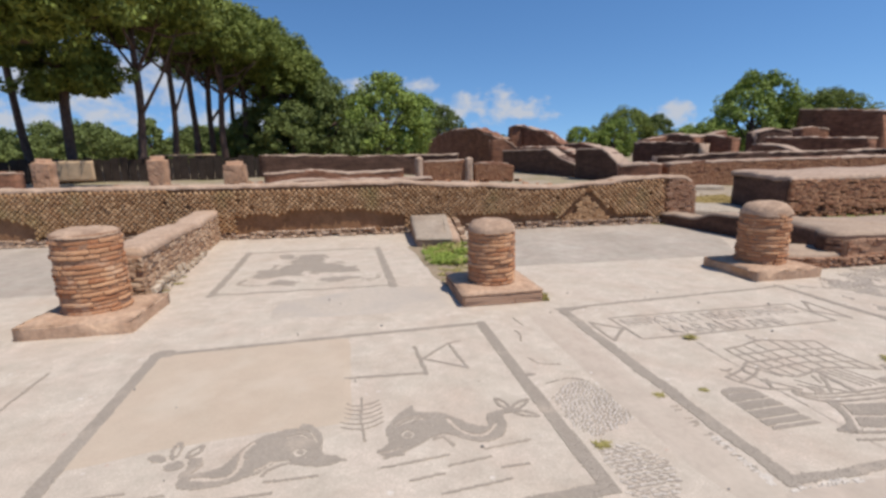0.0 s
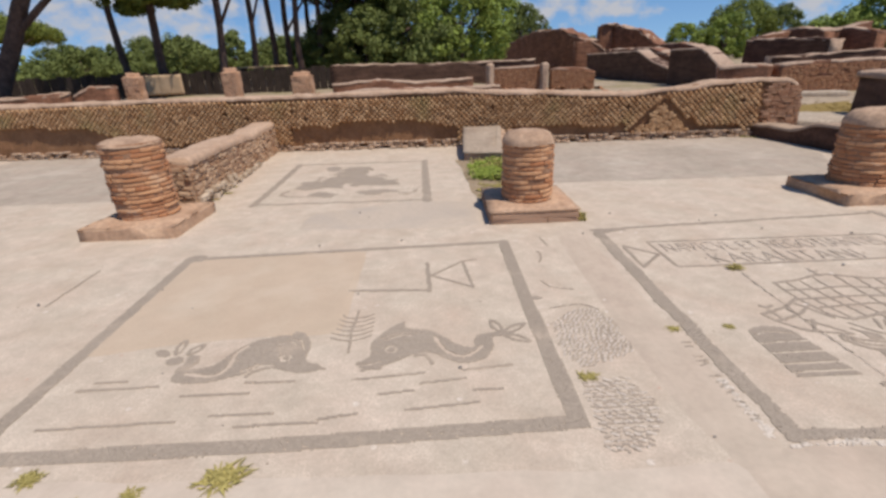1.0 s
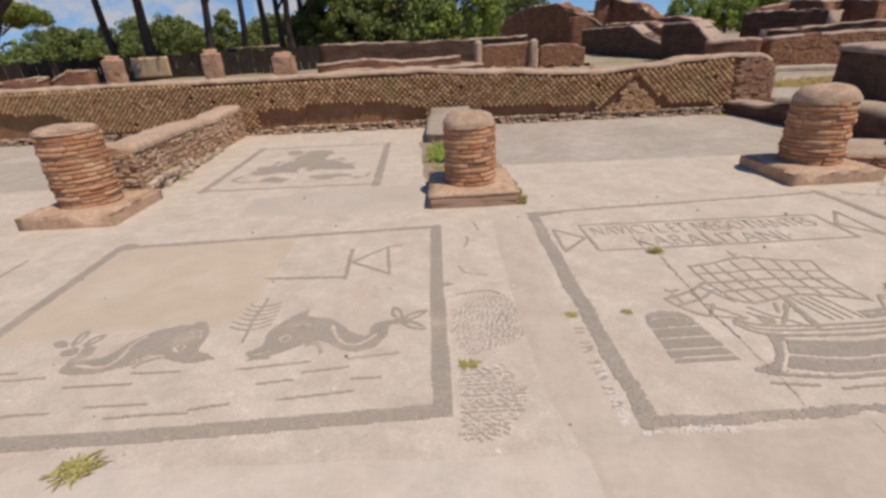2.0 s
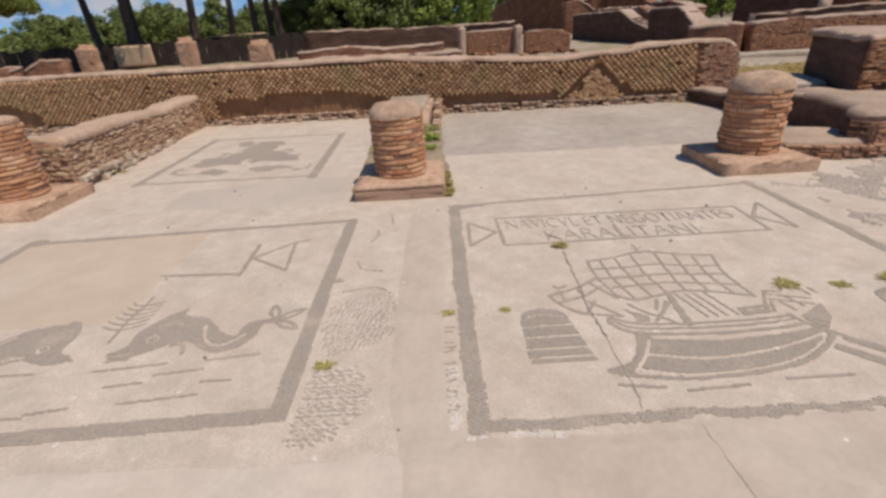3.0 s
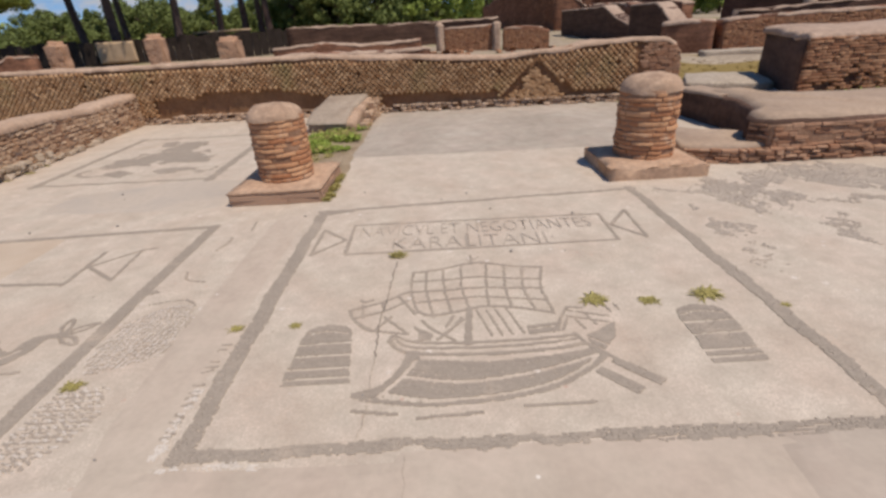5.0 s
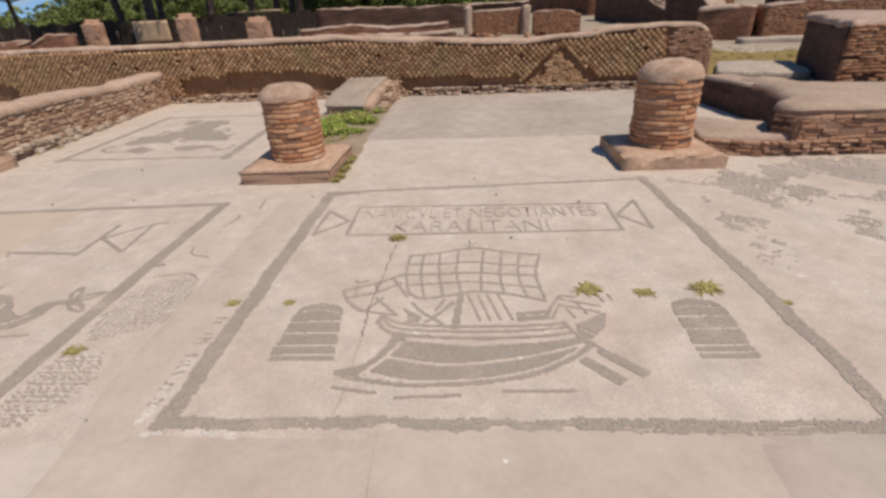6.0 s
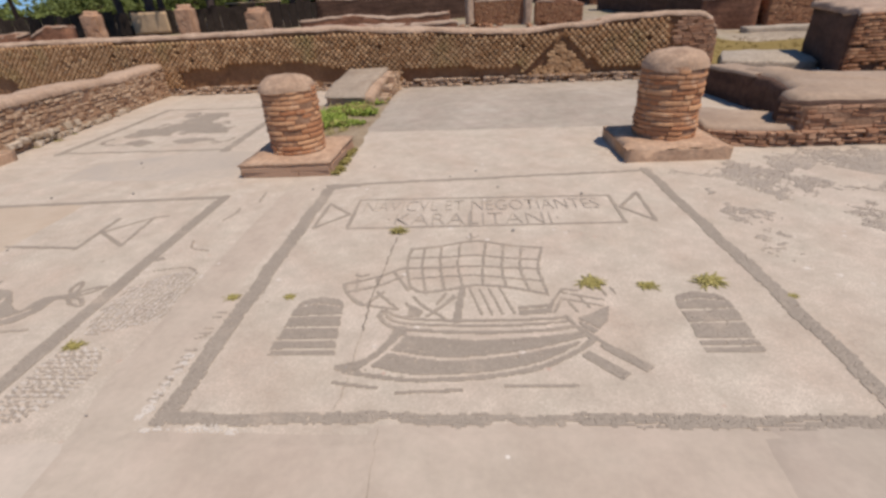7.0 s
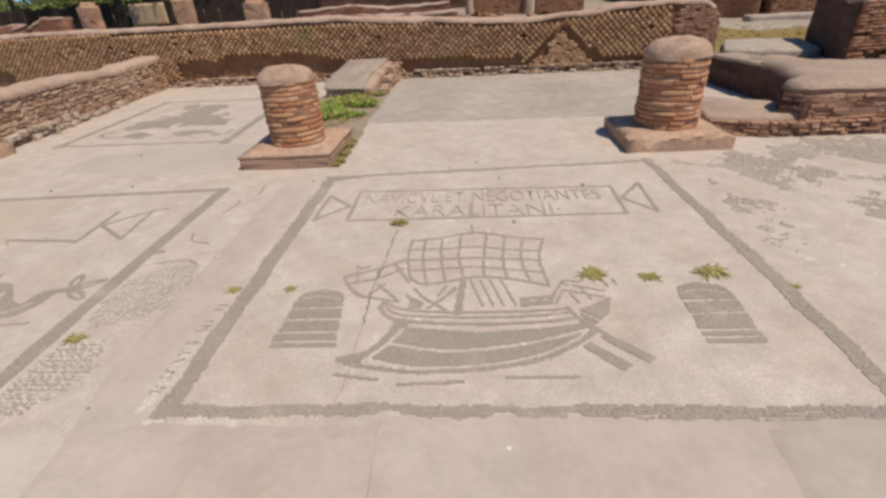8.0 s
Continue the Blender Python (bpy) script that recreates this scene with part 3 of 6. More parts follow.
net = Heap()
DIAG = 0.116
flat_turn = Matrix((Vector((*WALL_U, 0)), Vector((*WALL_N, 0)), Vector((0, 0, 1)))).transposed().to_4x4()
r = random.Random(12)
for row in range(1, 23):
    z = row * DIAG / 2 + 0.06
    for col in range(int(WALL_LEN / DIAG)):
        s = (col + 0.5 * (row % 2)) * DIAG + 0.05
        p = WALL_A + WALL_U * s
        if z > wall_top(s) - 0.10 or bare(p.x, z) or r.random() < 0.004:
            continue
        p = p - WALL_N * (0.022 + r.uniform(-0.009, 0.009))
        k = 0.069 * r.uniform(0.86, 1.06)
        m = Matrix.Translation((p.x, p.y, z + r.uniform(-0.004, 0.004))) @ flat_turn @ Matrix.Rotation(radians(45 + r.uniform(-5, 5)), 4, "Y") @ Matrix.Diagonal((k, 0.07, k * r.uniform(0.92, 1.06), 1))
        if -0.6 < p.x < 2.0:
            piece("tufa_stone", r.choice(NET), m, back_wall)
        else:
            net.add(r.choice(NET_CHIPS), m)
# rubble in the triangle
for i in range(620):
    x, z = r.uniform(2.4, 4.2), r.uniform(0.12, 0.8)
    if in_triangle(x, z, 3.26, 0.08, 0.66, 0.74):
        s = (x - WALL_A.x) / WALL_U.x
        p = WALL_A + WALL_U * s - WALL_N * 0.012
        net.add(r.choice(ROUND_CHIPS), Matrix.Translation((p.x, p.y, z)) @ flat_turn @ Matrix.Rotation(r.uniform(-0.4, 0.4), 4, "Y") @ Matrix.Diagonal((r.uniform(0.05, 0.11), 0.05, r.uniform(0.04, 0.07), 1)))
tagged(net.build("net_facing", M_TUFA_STUFF, back_wall, "diagonal net of tufa stones"), kind="stuff")
foot = Heap()
courses(back_wall, WALL_A, WALL_B, 0.0, lambda s: 0.15, 0.056, 0.12, 0.14, 0.045, heap=foot, kinds=ROUND_CHIPS, missing=0.22, seed=5, uneven=0.7)
courses(back_wall, WALL_A, WALL_B, 0.0, lambda s: 0.06, 0.05, 0.10, 0.16, 0.12, heap=foot, kinds=ROUND_CHIPS, missing=0.45, seed=6, uneven=0.7)
tagged(foot.build("stonework", M_FOOT_STUFF, back_wall, "rough stone courses at the wall's foot"), kind="stuff")
quoin_a = WALL_A + WALL_U * (WALL_LEN - 0.92)
courses(back_wall, quoin_a, WALL_B + WALL_U * 0.02, 0.12, lambda s: wall_top(s + WALL_LEN - 0.92) - 0.06, 0.050, 0.14, 0.08, 0.012, meshes=OLD_BRICKS, seed=7, missing=0.03,
        skip=lambda s, z: s < 0.2 + 0.25 * noise.noise(Vector((z * 6, 1, 1))))


# ---- the cross wall beside the lighthouse mosaic ----
left_wall = thing("wall_left", (-5.2, 4.0, 0), "low ruined cross wall of rough stone and brick courses", "wall", kind="structure")
CW_A, CW_B = Vector((-5.19, 1.75)), Vector((-5.53, 6.35))
cross_top = profile([(0.0, 0.70), (1.2, 0.70), (2.4, 0.66), (3.1, 0.62), (3.5, 0.66), (4.61, 0.66)])
loaf("wall_core", CW_A, CW_B, 0.44, lambda s: cross_top(s) - 0.04, M_MORTAR, left_wall, "brown mortar core", step=0.12, rough=0.012)
loaf("coping", CW_A, CW_B, 0.44, cross_top, M_COPING, left_wall, "pinkish grey mortar coping", band=0.11, grow=0.028, step=0.1, rough=0.016, grain=0.20)
face = Vector((0.22, 0.016))
courses(left_wall, CW_A + face, CW_B + face, 0.0, lambda s: cross_top(s) - 0.06, 0.066, 0.125, 0.12, 0.022, meshes=STONES, name="stone", missing=0.015, slack=0.009, seed=21, uneven=0.5)
courses(left_wall, CW_A + face, CW_A + face + (CW_B - CW_A) * 0.62, 0.0, lambda s: 0.19 - 0.03 * s, 0.085, 0.12, 0.18, 0.085, meshes=FOOT_STONES, name="stone", missing=0.25, slack=0.02, seed=24, uneven=0.7)
courses(left_wall, CW_A + Vector((-0.21, 0)), CW_A + Vector((0.23, 0)), 0.0, lambda s: 0.6, 0.065, 0.13, 0.10, 0.03, meshes=STONES, name="stone", seed=22)
back_heap = Heap()
courses(left_wall, CW_B - face, CW_A - face, 0.0, lambda s: 0.56, 0.062, 0.145, 0.10, 0.03, heap=back_heap, kinds=ROUND_CHIPS, seed=23)
tagged(back_heap.build("stonework", M_TUFA_STUFF, left_wall), kind="stuff")

# ---- the brick platform behind the third column ----
def mesa(name, corners, z0, z, mat, parent, label="", rough=0.02, soft=0.05, grain=0.2, step=0.12):
    """A solid with a flat worn top and rounded rim over a plan, its corners anticlockwise."""
    rim = []
    k = len(corners)
    for i in range(k):
        a, b = Vector(corners[i]), Vector(corners[(i + 1) % k])
        n = max(1, int((b - a).length / step))
        rim += [a.lerp(b, j / n) for j in range(n)]
    n = len(rim)
    inward = []
    for i in range(n):
        d = (rim[(i + 1) % n] - rim[i - 1]).normalized()
        inward.append(Vector((-d.y, d.x)))
    verts, faces = [], []
    levels = [(z0, 0.0)] + [(z0 + (z - soft - z0) * q, 0.0) for q in (0.35, 0.7, 1.0)] + [(z - soft * 0.3, soft * 0.3), (z, soft)]
    for h, d in levels:
        for p, q in zip(rim, inward):
            v = Vector((p.x + q.x * d, p.y + q.y * d, h))
            v += wobble(v, grain, rough * (0 if h == z0 else 1)) + wobble(v, grain * 4, rough * (0 if h == z0 else 1.4))
            verts.append(v)
    for j in range(len(levels) - 1):
        for i in range(n):
            o, e = j * n + i, j * n + (i + 1) % n
            faces.append((o, e, e + n, o + n))
    faces.append(tuple(range((len(levels) - 1) * n, len(levels) * n)))
    return raw(name, verts, faces, mat, parent, label, True)


# ---- the low plastered block between two rooms ----
stub = thing("wall_stub", (-0.6, 5.1, 0), "low block of wall capped with a sloping slab of grey plaster", "wall", kind="structure")
stub_rise = profile([(4.2, 0.17), (4.5, 0.29), (5.0, 0.36), (5.95, 0.44)])
for nm, plan, low_z, mat, lab in (("stub_body", [(-1.12, 4.32), (-0.26, 4.26), (-0.14, 5.95), (-1.06, 5.98)], 0.0, M_CAP, "brown rubble core"), ("plaster_top", [(-1.15, 4.28), (-0.42, 4.22), (-0.22, 5.93), (-1.06, 5.96)], 0.80, M_STUB, "smooth grey plaster slab")):
    ob = mesa(nm, plan, low_z, 1.0 if low_z else 0.84, mat, stub, lab, 0.014, 0.10, 0.3, 0.12)
    for v in ob.data.vertices:
        v.co.z *= stub_rise(v.co.y)
for y0, y1, h, sd in ((4.30, 4.72, 0.11, 31), (4.72, 5.25, 0.25, 33), (5.25, 5.92, 0.33, 34)):
    courses(stub, (-0.10 + 0.05 * (y0 - 4.3), y0), (-0.10 + 0.05 * (y1 - 4.3), y1), 0.0, lambda s: h, 0.07, 0.13, 0.12, 0.035, meshes=STONES, name="stone", seed=sd, uneven=0.5)

platform = thing("wall_platform", (7.5, 2.4, 0), "low brick platform topped with smooth grey plaster", "platform", kind="structure")
PLAT = [(4.90, 1.42), (4.86, 1.20), (5.02, 1.06), (12.5, 1.03), (12.5, 2.6), (6.8, 2.45), (6.0, 2.62), (5.86, 3.3), (5.42, 3.3), (5.47, 2.6), (5.22, 1.75)]
# the whole body takes the dark colour that stands for its shaded left side
mesa("platform_body", PLAT, 0.0, 0.45, M_SHADE_DARK, platform, "old plaster side darkened for shade", 0.02)
mesa("plaster_top", [(4.96, 1.48), (4.92, 1.26), (5.06, 1.10), (12.5, 1.05), (12.5, 2.62), (6.82, 2.48), (6.02, 2.66), (5.88, 3.34), (5.46, 3.34), (5.51, 2.6), (5.28, 1.8)], 0.38, 0.51, M_SLAB, platform, "smooth grey plaster top", 0.02, 0.12)
courses(platform, (4.84, 1.22), (5.02, 1.05), 0.0, lambda s: 0.41, 0.043, 0.22, 0.09, 0.014, meshes=OLD_BRICKS, seed=40, missing=0.12, uneven=0.3)
loaf("mortar_face", (4.98, 1.085), (9.4, 1.06), 0.10, lambda s: 0.41, M_MORTAR, platform, "reddish mortar bed", step=0.15, rough=0.006, soft=0.02)
courses(platform, (5.02, 1.04), (9.2, 1.01), 0.16, lambda s: 0.42, 0.043, 0.15, 0.09, 0.016, meshes=OLD_BRICKS, seed=41, missing=0.09, slack=0.010, uneven=0.45)
courses(platform, (4.95, 0.99), (9.2, 0.97), 0.0, lambda s: 0.18, 0.043, 0.14, 0.12, 0.016, meshes=OLD_BRICKS, seed=45, missing=0.08, slack=0.010, uneven=0.5)
ledge = thing("wall_ledge", (4.65, 1.6, 0), "low plastered brick ledge beside the platform", "ledge", kind="structure")
mesa("ledge_body", [(4.12, 1.22), (4.7, 1.03), (5.18, 1.02), (5.14, 1.66), (4.58, 2.24), (4.18, 2.1)], 0.0, 0.16, M_CORE, ledge, "", 0.01)
mesa("plaster_top", [(4.10, 1.24), (4.7, 1.07), (5.10, 1.06), (5.13, 1.68), (4.58, 2.28), (4.15, 2.14)], 0.13, 0.205, M_SLAB, ledge, "worn plaster top", 0.018, 0.05)
courses(ledge, (4.12, 1.20), (4.7, 1.01), 0.0, lambda s: 0.155, 0.040, 0.13, 0.09, 0.012, meshes=OLD_BRICKS, seed=43, uneven=0.5)
courses(ledge, (4.7, 1.01), (5.05, 1.0), 0.0, lambda s: 0.155, 0.040, 0.13, 0.09, 0.012, meshes=OLD_BRICKS, seed=44, uneven=0.5)
low = thing("wall_low", (4.95, 4.5, 0), "low plastered kerb wall along the room's side", "wall", kind="structure")
KERB_TOP = profile([(0, 0.49), (1.0, 0.46), (1.9, 0.28), (3.4, 0.24)])
# kerb body coloured dark to deepen the shade on its left face
loaf("kerb_body", (5.64, 2.9), (5.38, 6.0), 0.40, KERB_TOP, M_SHADE_DARK, low, step=0.12, rough=0.018, soft=0.05)
loaf("kerb_top", (5.64, 2.9), (5.38, 6.0), 0.40, KERB_TOP, M_SLAB, low, "worn plaster top", step=0.12, rough=0.018, band=0.06, grow=0.015, soft=0.05)


# ---- brick columns on square plinths ----
def brick_column(at, radius, tall, dome, seed, lean=(0, 0), size=(1.04, 1.02), label="", worn=False):
    r = random.Random(seed)
    x0, y0 = at
    col = thing("brick_column", (x0, y0, 0), label, "column", "stumps of the brick colonnade")
    base = part("plinth", plinth_mesh(x0, y0, size, worn), M_PLINTH_TOP, col, "plastered brick plinth with a worn rim")
    front = y0 - size[1] / 2
    for p0, p1, s in (((x0 - size[0] / 2 + 0.03, front + 0.012), (x0 + size[0] / 2 - 0.03, front + 0.012), 1), ((x0 - size[0] / 2 + 0.012, y0 + size[1] / 2 - 0.03), (x0 - size[0] / 2 + 0.012, front + 0.03), 2),
                      ((x0 + size[0] / 2 - 0.012, front + 0.03), (x0 + size[0] / 2 - 0.012, y0 + size[1] / 2 - 0.03), 3)):
        if not worn:
            courses(base, p0, p1, 0.002, lambda s: 0.10, 0.0525, 0.6, 0.08, 0.008, meshes=PLINTH_BRICKS, seed=seed * 9 + s, missing=0.0, slack=0.0, tight=True)
    bm = bmesh.new()
    rings, seg = 12, 28
    rows = []
    for i in range(rings + 1):
        z = 0.10 + (tall - 0.08) * i / rings
        rows.append([bm.verts.new((x0 + lean[0] * z + (radius - 0.017) * math.cos(2 * math.pi * k / seg), y0 + lean[1] * z + (radius - 0.017) * math.sin(2 * math.pi * k / seg), z)) for k in range(seg)])
    for i in range(rings):
        for k in range(seg):
            bm.faces.new((rows[i][k], rows[i][(k + 1) % seg], rows[i + 1][(k + 1) % seg], rows[i + 1][k]))
    bm.faces.new(rows[-1])
    shaft = part("shaft", bm, M_MORTAR, col, "brown mortar core")
    z = 0.16
    while z < tall - 0.045:
        c = 0.052 * r.uniform(0.86, 1.14)
        rad = radius + r.uniform(-0.005, 0.006) - 0.012 * (z / tall) ** 2
        a = r.uniform(0, 1)
        stop = a + 2 * math.pi
        while a < stop - 0.12:
            span = r.choice([q for q in ARC_SPANS if q < stop - a] or ARC_SPANS[:1])
            out = rad + r.uniform(-0.006, 0.006) * (2 if worn else 1)
            if r.random() > (0.30 if worn and z < 0.24 else 0.02):
                piece("brick", r.choice(ARC_BRICKS[span]), Matrix.Translation((x0 + lean[0] * z, y0 + lean[1] * z, z + c / 2)) @ Matrix.Rotation(a + span / 2, 4, "Z") @ Matrix.Rotation(r.uniform(-0.008, 0.008), 4, "X")
                      @ Matrix.Diagonal((out, out, c - r.uniform(0.009, 0.016), 1)), shaft)
            a += span + r.uniform(0.012, 0.03)
        z += c
    bm = bmesh.new()
    prev = None
    for i in range(9):
        t = i / 8
        rr = (radius - 0.006) * math.cos(t * math.pi / 2) ** 0.62
        z = tall - 0.015 + (dome + 0.015) * math.sin(t * math.pi / 2)
        ring = []
        for k in range(seg):
            g = 2 * math.pi * k / seg
            p = Vector((x0 + lean[0] * z + rr * math.cos(g), y0 + lean[1] * z + rr * math.sin(g), z))
            ring.append(bm.verts.new(p + wobble(p, 0.11, 0.014) + wobble(p, 0.4, 0.02)))
        if prev:
            for k in range(seg):
                bm.faces.new((prev[k], prev[(k + 1) % seg], ring[(k + 1) % seg], ring[k]))
        prev = ring
    bmesh.ops.remove_doubles(bm, verts=bm.verts, dist=0.002)
    part("cap", bm, M_CAP, col, "rounded mortar cap")
    return col


def plinth_mesh(x0, y0, size, worn):
    bm = bmesh.new()
    bmesh.ops.create_cube(bm, size=1.0)
    bmesh.ops.scale(bm, vec=(size[0], size[1], 0.165), verts=bm.verts)
    for f in bm.faces[:]:
        if f.normal.z < -0.5:
            bm.faces.remove(f)
    bmesh.ops.subdivide_edges(bm, edges=[e for e in bm.edges if abs(e.verts[0].co.z - e.verts[1].co.z) < 0.01], cuts=9, use_grid_fill=True)
    bmesh.ops.bisect_plane(bm, geom=bm.verts[:] + bm.edges[:] + bm.faces[:], plane_co=(0, 0, 0.03), plane_no=(0, 0, 1))
    bmesh.ops.bisect_plane(bm, geom=bm.verts[:] + bm.edges[:] + bm.faces[:], plane_co=(0, 0, 0.058), plane_no=(0, 0, 1))
    for v in bm.verts:
        low = v.co.z < 0.04
        rim = max(abs(v.co.x) / (size[0] / 2), abs(v.co.y) / (size[1] / 2))
        p = Vector((v.co.x + x0, v.co.y + y0, v.co.z + 0.0825))
        if rim > 0.99 and low and not worn:
            p.x -= math.copysign(0.02, v.co.x) if abs(v.co.x) > size[0] / 2 - 0.001 else 0
            p.y -= math.copysign(0.02, v.co.y) if abs(v.co.y) > size[1] / 2 - 0.001 else 0
        d = wobble(p, 0.15, 0.012) + wobble(p, 0.05, 0.005) + wobble(p, 0.5, 0.012)
        v.co = p + (Vector((d.x, d.y, 0)) if low else d)
        if rim > 0.99 and v.co.z > 0.145:
            v.co.z -= 0.035 if worn else 0.014
    return bm


brick_column((-5.22, 1.11), 0.342, 1.02, 0.07, 3, (0.0, 0.0), (1.1, 1.04), "stump of a reddish brick column with a flat eroded top on a square plinth", True)
brick_column((-0.56, 1.10), 0.315, 0.85, 0.13, 4, (0.0, 0.0), (1.03, 1.10), "stump of a reddish brick column with a domed mortar cap on a square plinth")
brick_column((3.60, 1.14), 0.333, 0.88, 0.17, 5, (0.0, 0.0), (1.06, 1.00), "stump of a reddish brick column with a tall rounded mortar cap on a smooth worn plinth", True)


# ---- mosaics of dark tesserae ----
def inlay(name, label, shapes, cell=0.0112, wear=0.012, seed=1, category="mosaic", mat=None, ragged=0.0):
    """Dark tesserae laid in rows over the shapes: ("fill", corners), ("line", points, width), and the same with "no " before them to leave gaps."""
    allp = np.array([p for s in shapes for p in (s[1] if "blotch" not in s[0] else [(s[1][0][0] + q * 1.6 * s[1][1][0], s[1][0][1] + q * 1.6 * s[1][1][1]) for q in (-1, 1)])])
    pad = 0.15
    x0, y0 = allp.min(0) - pad
    x1, y1 = allp.max(0) + pad
    gxs, gys = np.arange(x0, x1, cell), np.arange(y0, y1, cell)
    X, Y = np.meshgrid(gxs, gys)
    rs = np.random.RandomState(seed)
    X = X + rs.uniform(-0.12, 0.12, X.shape) * cell
    Y = Y + rs.uniform(-0.12, 0.12, X.shape) * cell
    mask = np.zeros(X.shape, bool)
    X0, Y0 = X, Y
    if ragged:
        for f, a, p, q in zip((9, 17, 31, 53, 83, 120), rs.uniform(0, 6.28, 6), rs.uniform(0, 6.28, 6), rs.uniform(0, 6.28, 6)):
            w = X0 * f * math.cos(a) + Y0 * f * math.sin(a)
            X, Y = X + ragged * (9 / f) ** 0.45 * np.sin(w + p), Y + ragged * (9 / f) ** 0.45 * np.sin(w * 1.3 + q)
    for kind, pts, *width in shapes:
        hit = np.zeros(X.shape, bool)
        n = len(pts)
        if "blotch" in kind:
            (bx, by), (rx, ry) = pts
            wave = sum(np.sin(X * f * math.cos(a) + Y * f * math.sin(a) * 1.5 + p) / (1 + i * 0.25) for i, (f, a, p) in enumerate(zip(rs.uniform(7, 34, 9), rs.uniform(0, 6.28, 9), rs.uniform(0, 6.28, 9))))
            hit = ((X - bx) / rx) ** 2 + ((Y - by) / ry) ** 2 + 0.22 * wave < width[0]
        elif "fill" in kind:
            for i in range(n):
                (ax, ay), (bx, by) = pts[i], pts[(i + 1) % n]
                if ay == by:
                    continue
                hit ^= ((ay > Y) != (by > Y)) & (X < (bx - ax) * (Y - ay) / (by - ay) + ax)
        else:
            for i in range(n - 1):
                (ax, ay), (bx, by) = pts[i], pts[i + 1]
                dx, dy = bx - ax, by - ay
                t = np.clip(((X - ax) * dx + (Y - ay) * dy) / max(dx * dx + dy * dy, 1e-9), 0, 1)
                hit |= np.hypot(X - ax - t * dx, Y - ay - t * dy) < width[0] / 2 + rs.uniform(-0.12, 0.12, X.shape) * cell
        mask = mask & ~hit if kind.startswith("no") else mask | hit
    mask &= rs.uniform(0, 1, X.shape) > wear
    cx, cy = X0[mask], Y0[mask]
    k = len(cx)
    half = 0.5 * cell * rs.uniform(0.97, 1.02, k)
    ang = rs.uniform(-0.09, 0.09, k)
    verts = np.zeros((k, 8, 3))
    for j, (sx, sy) in enumerate(((-1, -1), (1, -1), (1, 1), (-1, 1))):
        dx, dy = sx * half, sy * half
        px, py = cx + dx * np.cos(ang) - dy * np.sin(ang), cy + dx * np.sin(ang) + dy * np.cos(ang)
        verts[:, j] = np.stack([px, py, 0.0034 + rs.uniform(0, 0.0006, k)], 1)
        verts[:, j + 4] = np.stack([px, py, np.full(k, -0.002)], 1)
    faces = np.array([(0, 1, 2, 3), (4, 5, 1, 0), (5, 6, 2, 1), (6, 7, 3, 2), (7, 4, 0, 3)])[None] + (np.arange(k) * 8)[:, None, None]
    ob = raw(name, verts.reshape(-1, 3).tolist(), faces.reshape(-1, 4).tolist(), mat or M_TESSERA)
    return tagged(ob, label, category, kind="structure")


def ring(c, rad):
    return [(c[0] + rad * math.cos(i * math.pi / 5), c[1] + rad * math.sin(i * math.pi / 5)) for i in range(11)]


def leaf_loop(a, b, wide):
    a, b = Vector(a), Vector(b)
    n = Vector((a.y - b.y, b.x - a.x)).normalized() * wide
    return smooth_line([tuple(a), tuple(a.lerp(b, 0.5) + n), tuple(b), tuple(a.lerp(b, 0.5) - n)], True, 5)


inlay("mosaic_border", "dark grey mosaic band framing the two dolphins", [
    ("line", [(-4.17, -0.08), (-4.12, -1.3), (-4.06, -2.7)], 0.10), ("line", [(-4.2, -0.10), (-2.6, -0.04), (-1.0, 0.01)], 0.06),
    ("line", [(-1.0, 0.01), (-1.0, -1.2), (-0.975, -2.55)], 0.105), ("line", [(-4.07, -2.66), (-2.5, -2.64), (-1.9, -2.615), (-0.975, -2.575)], 0.095), ("fill", [(-1.02, -2.62), (-0.925, -2.615), (-0.922, -2.5), (-1.02, -2.5)]),
    ("fill", ring((-4.12, -0.1), 0.11)), ("fill", [(-1.02, -1.22), (-0.9, -1.2), (-0.86, -1.24), (-1.0, -1.27)])], seed=2)
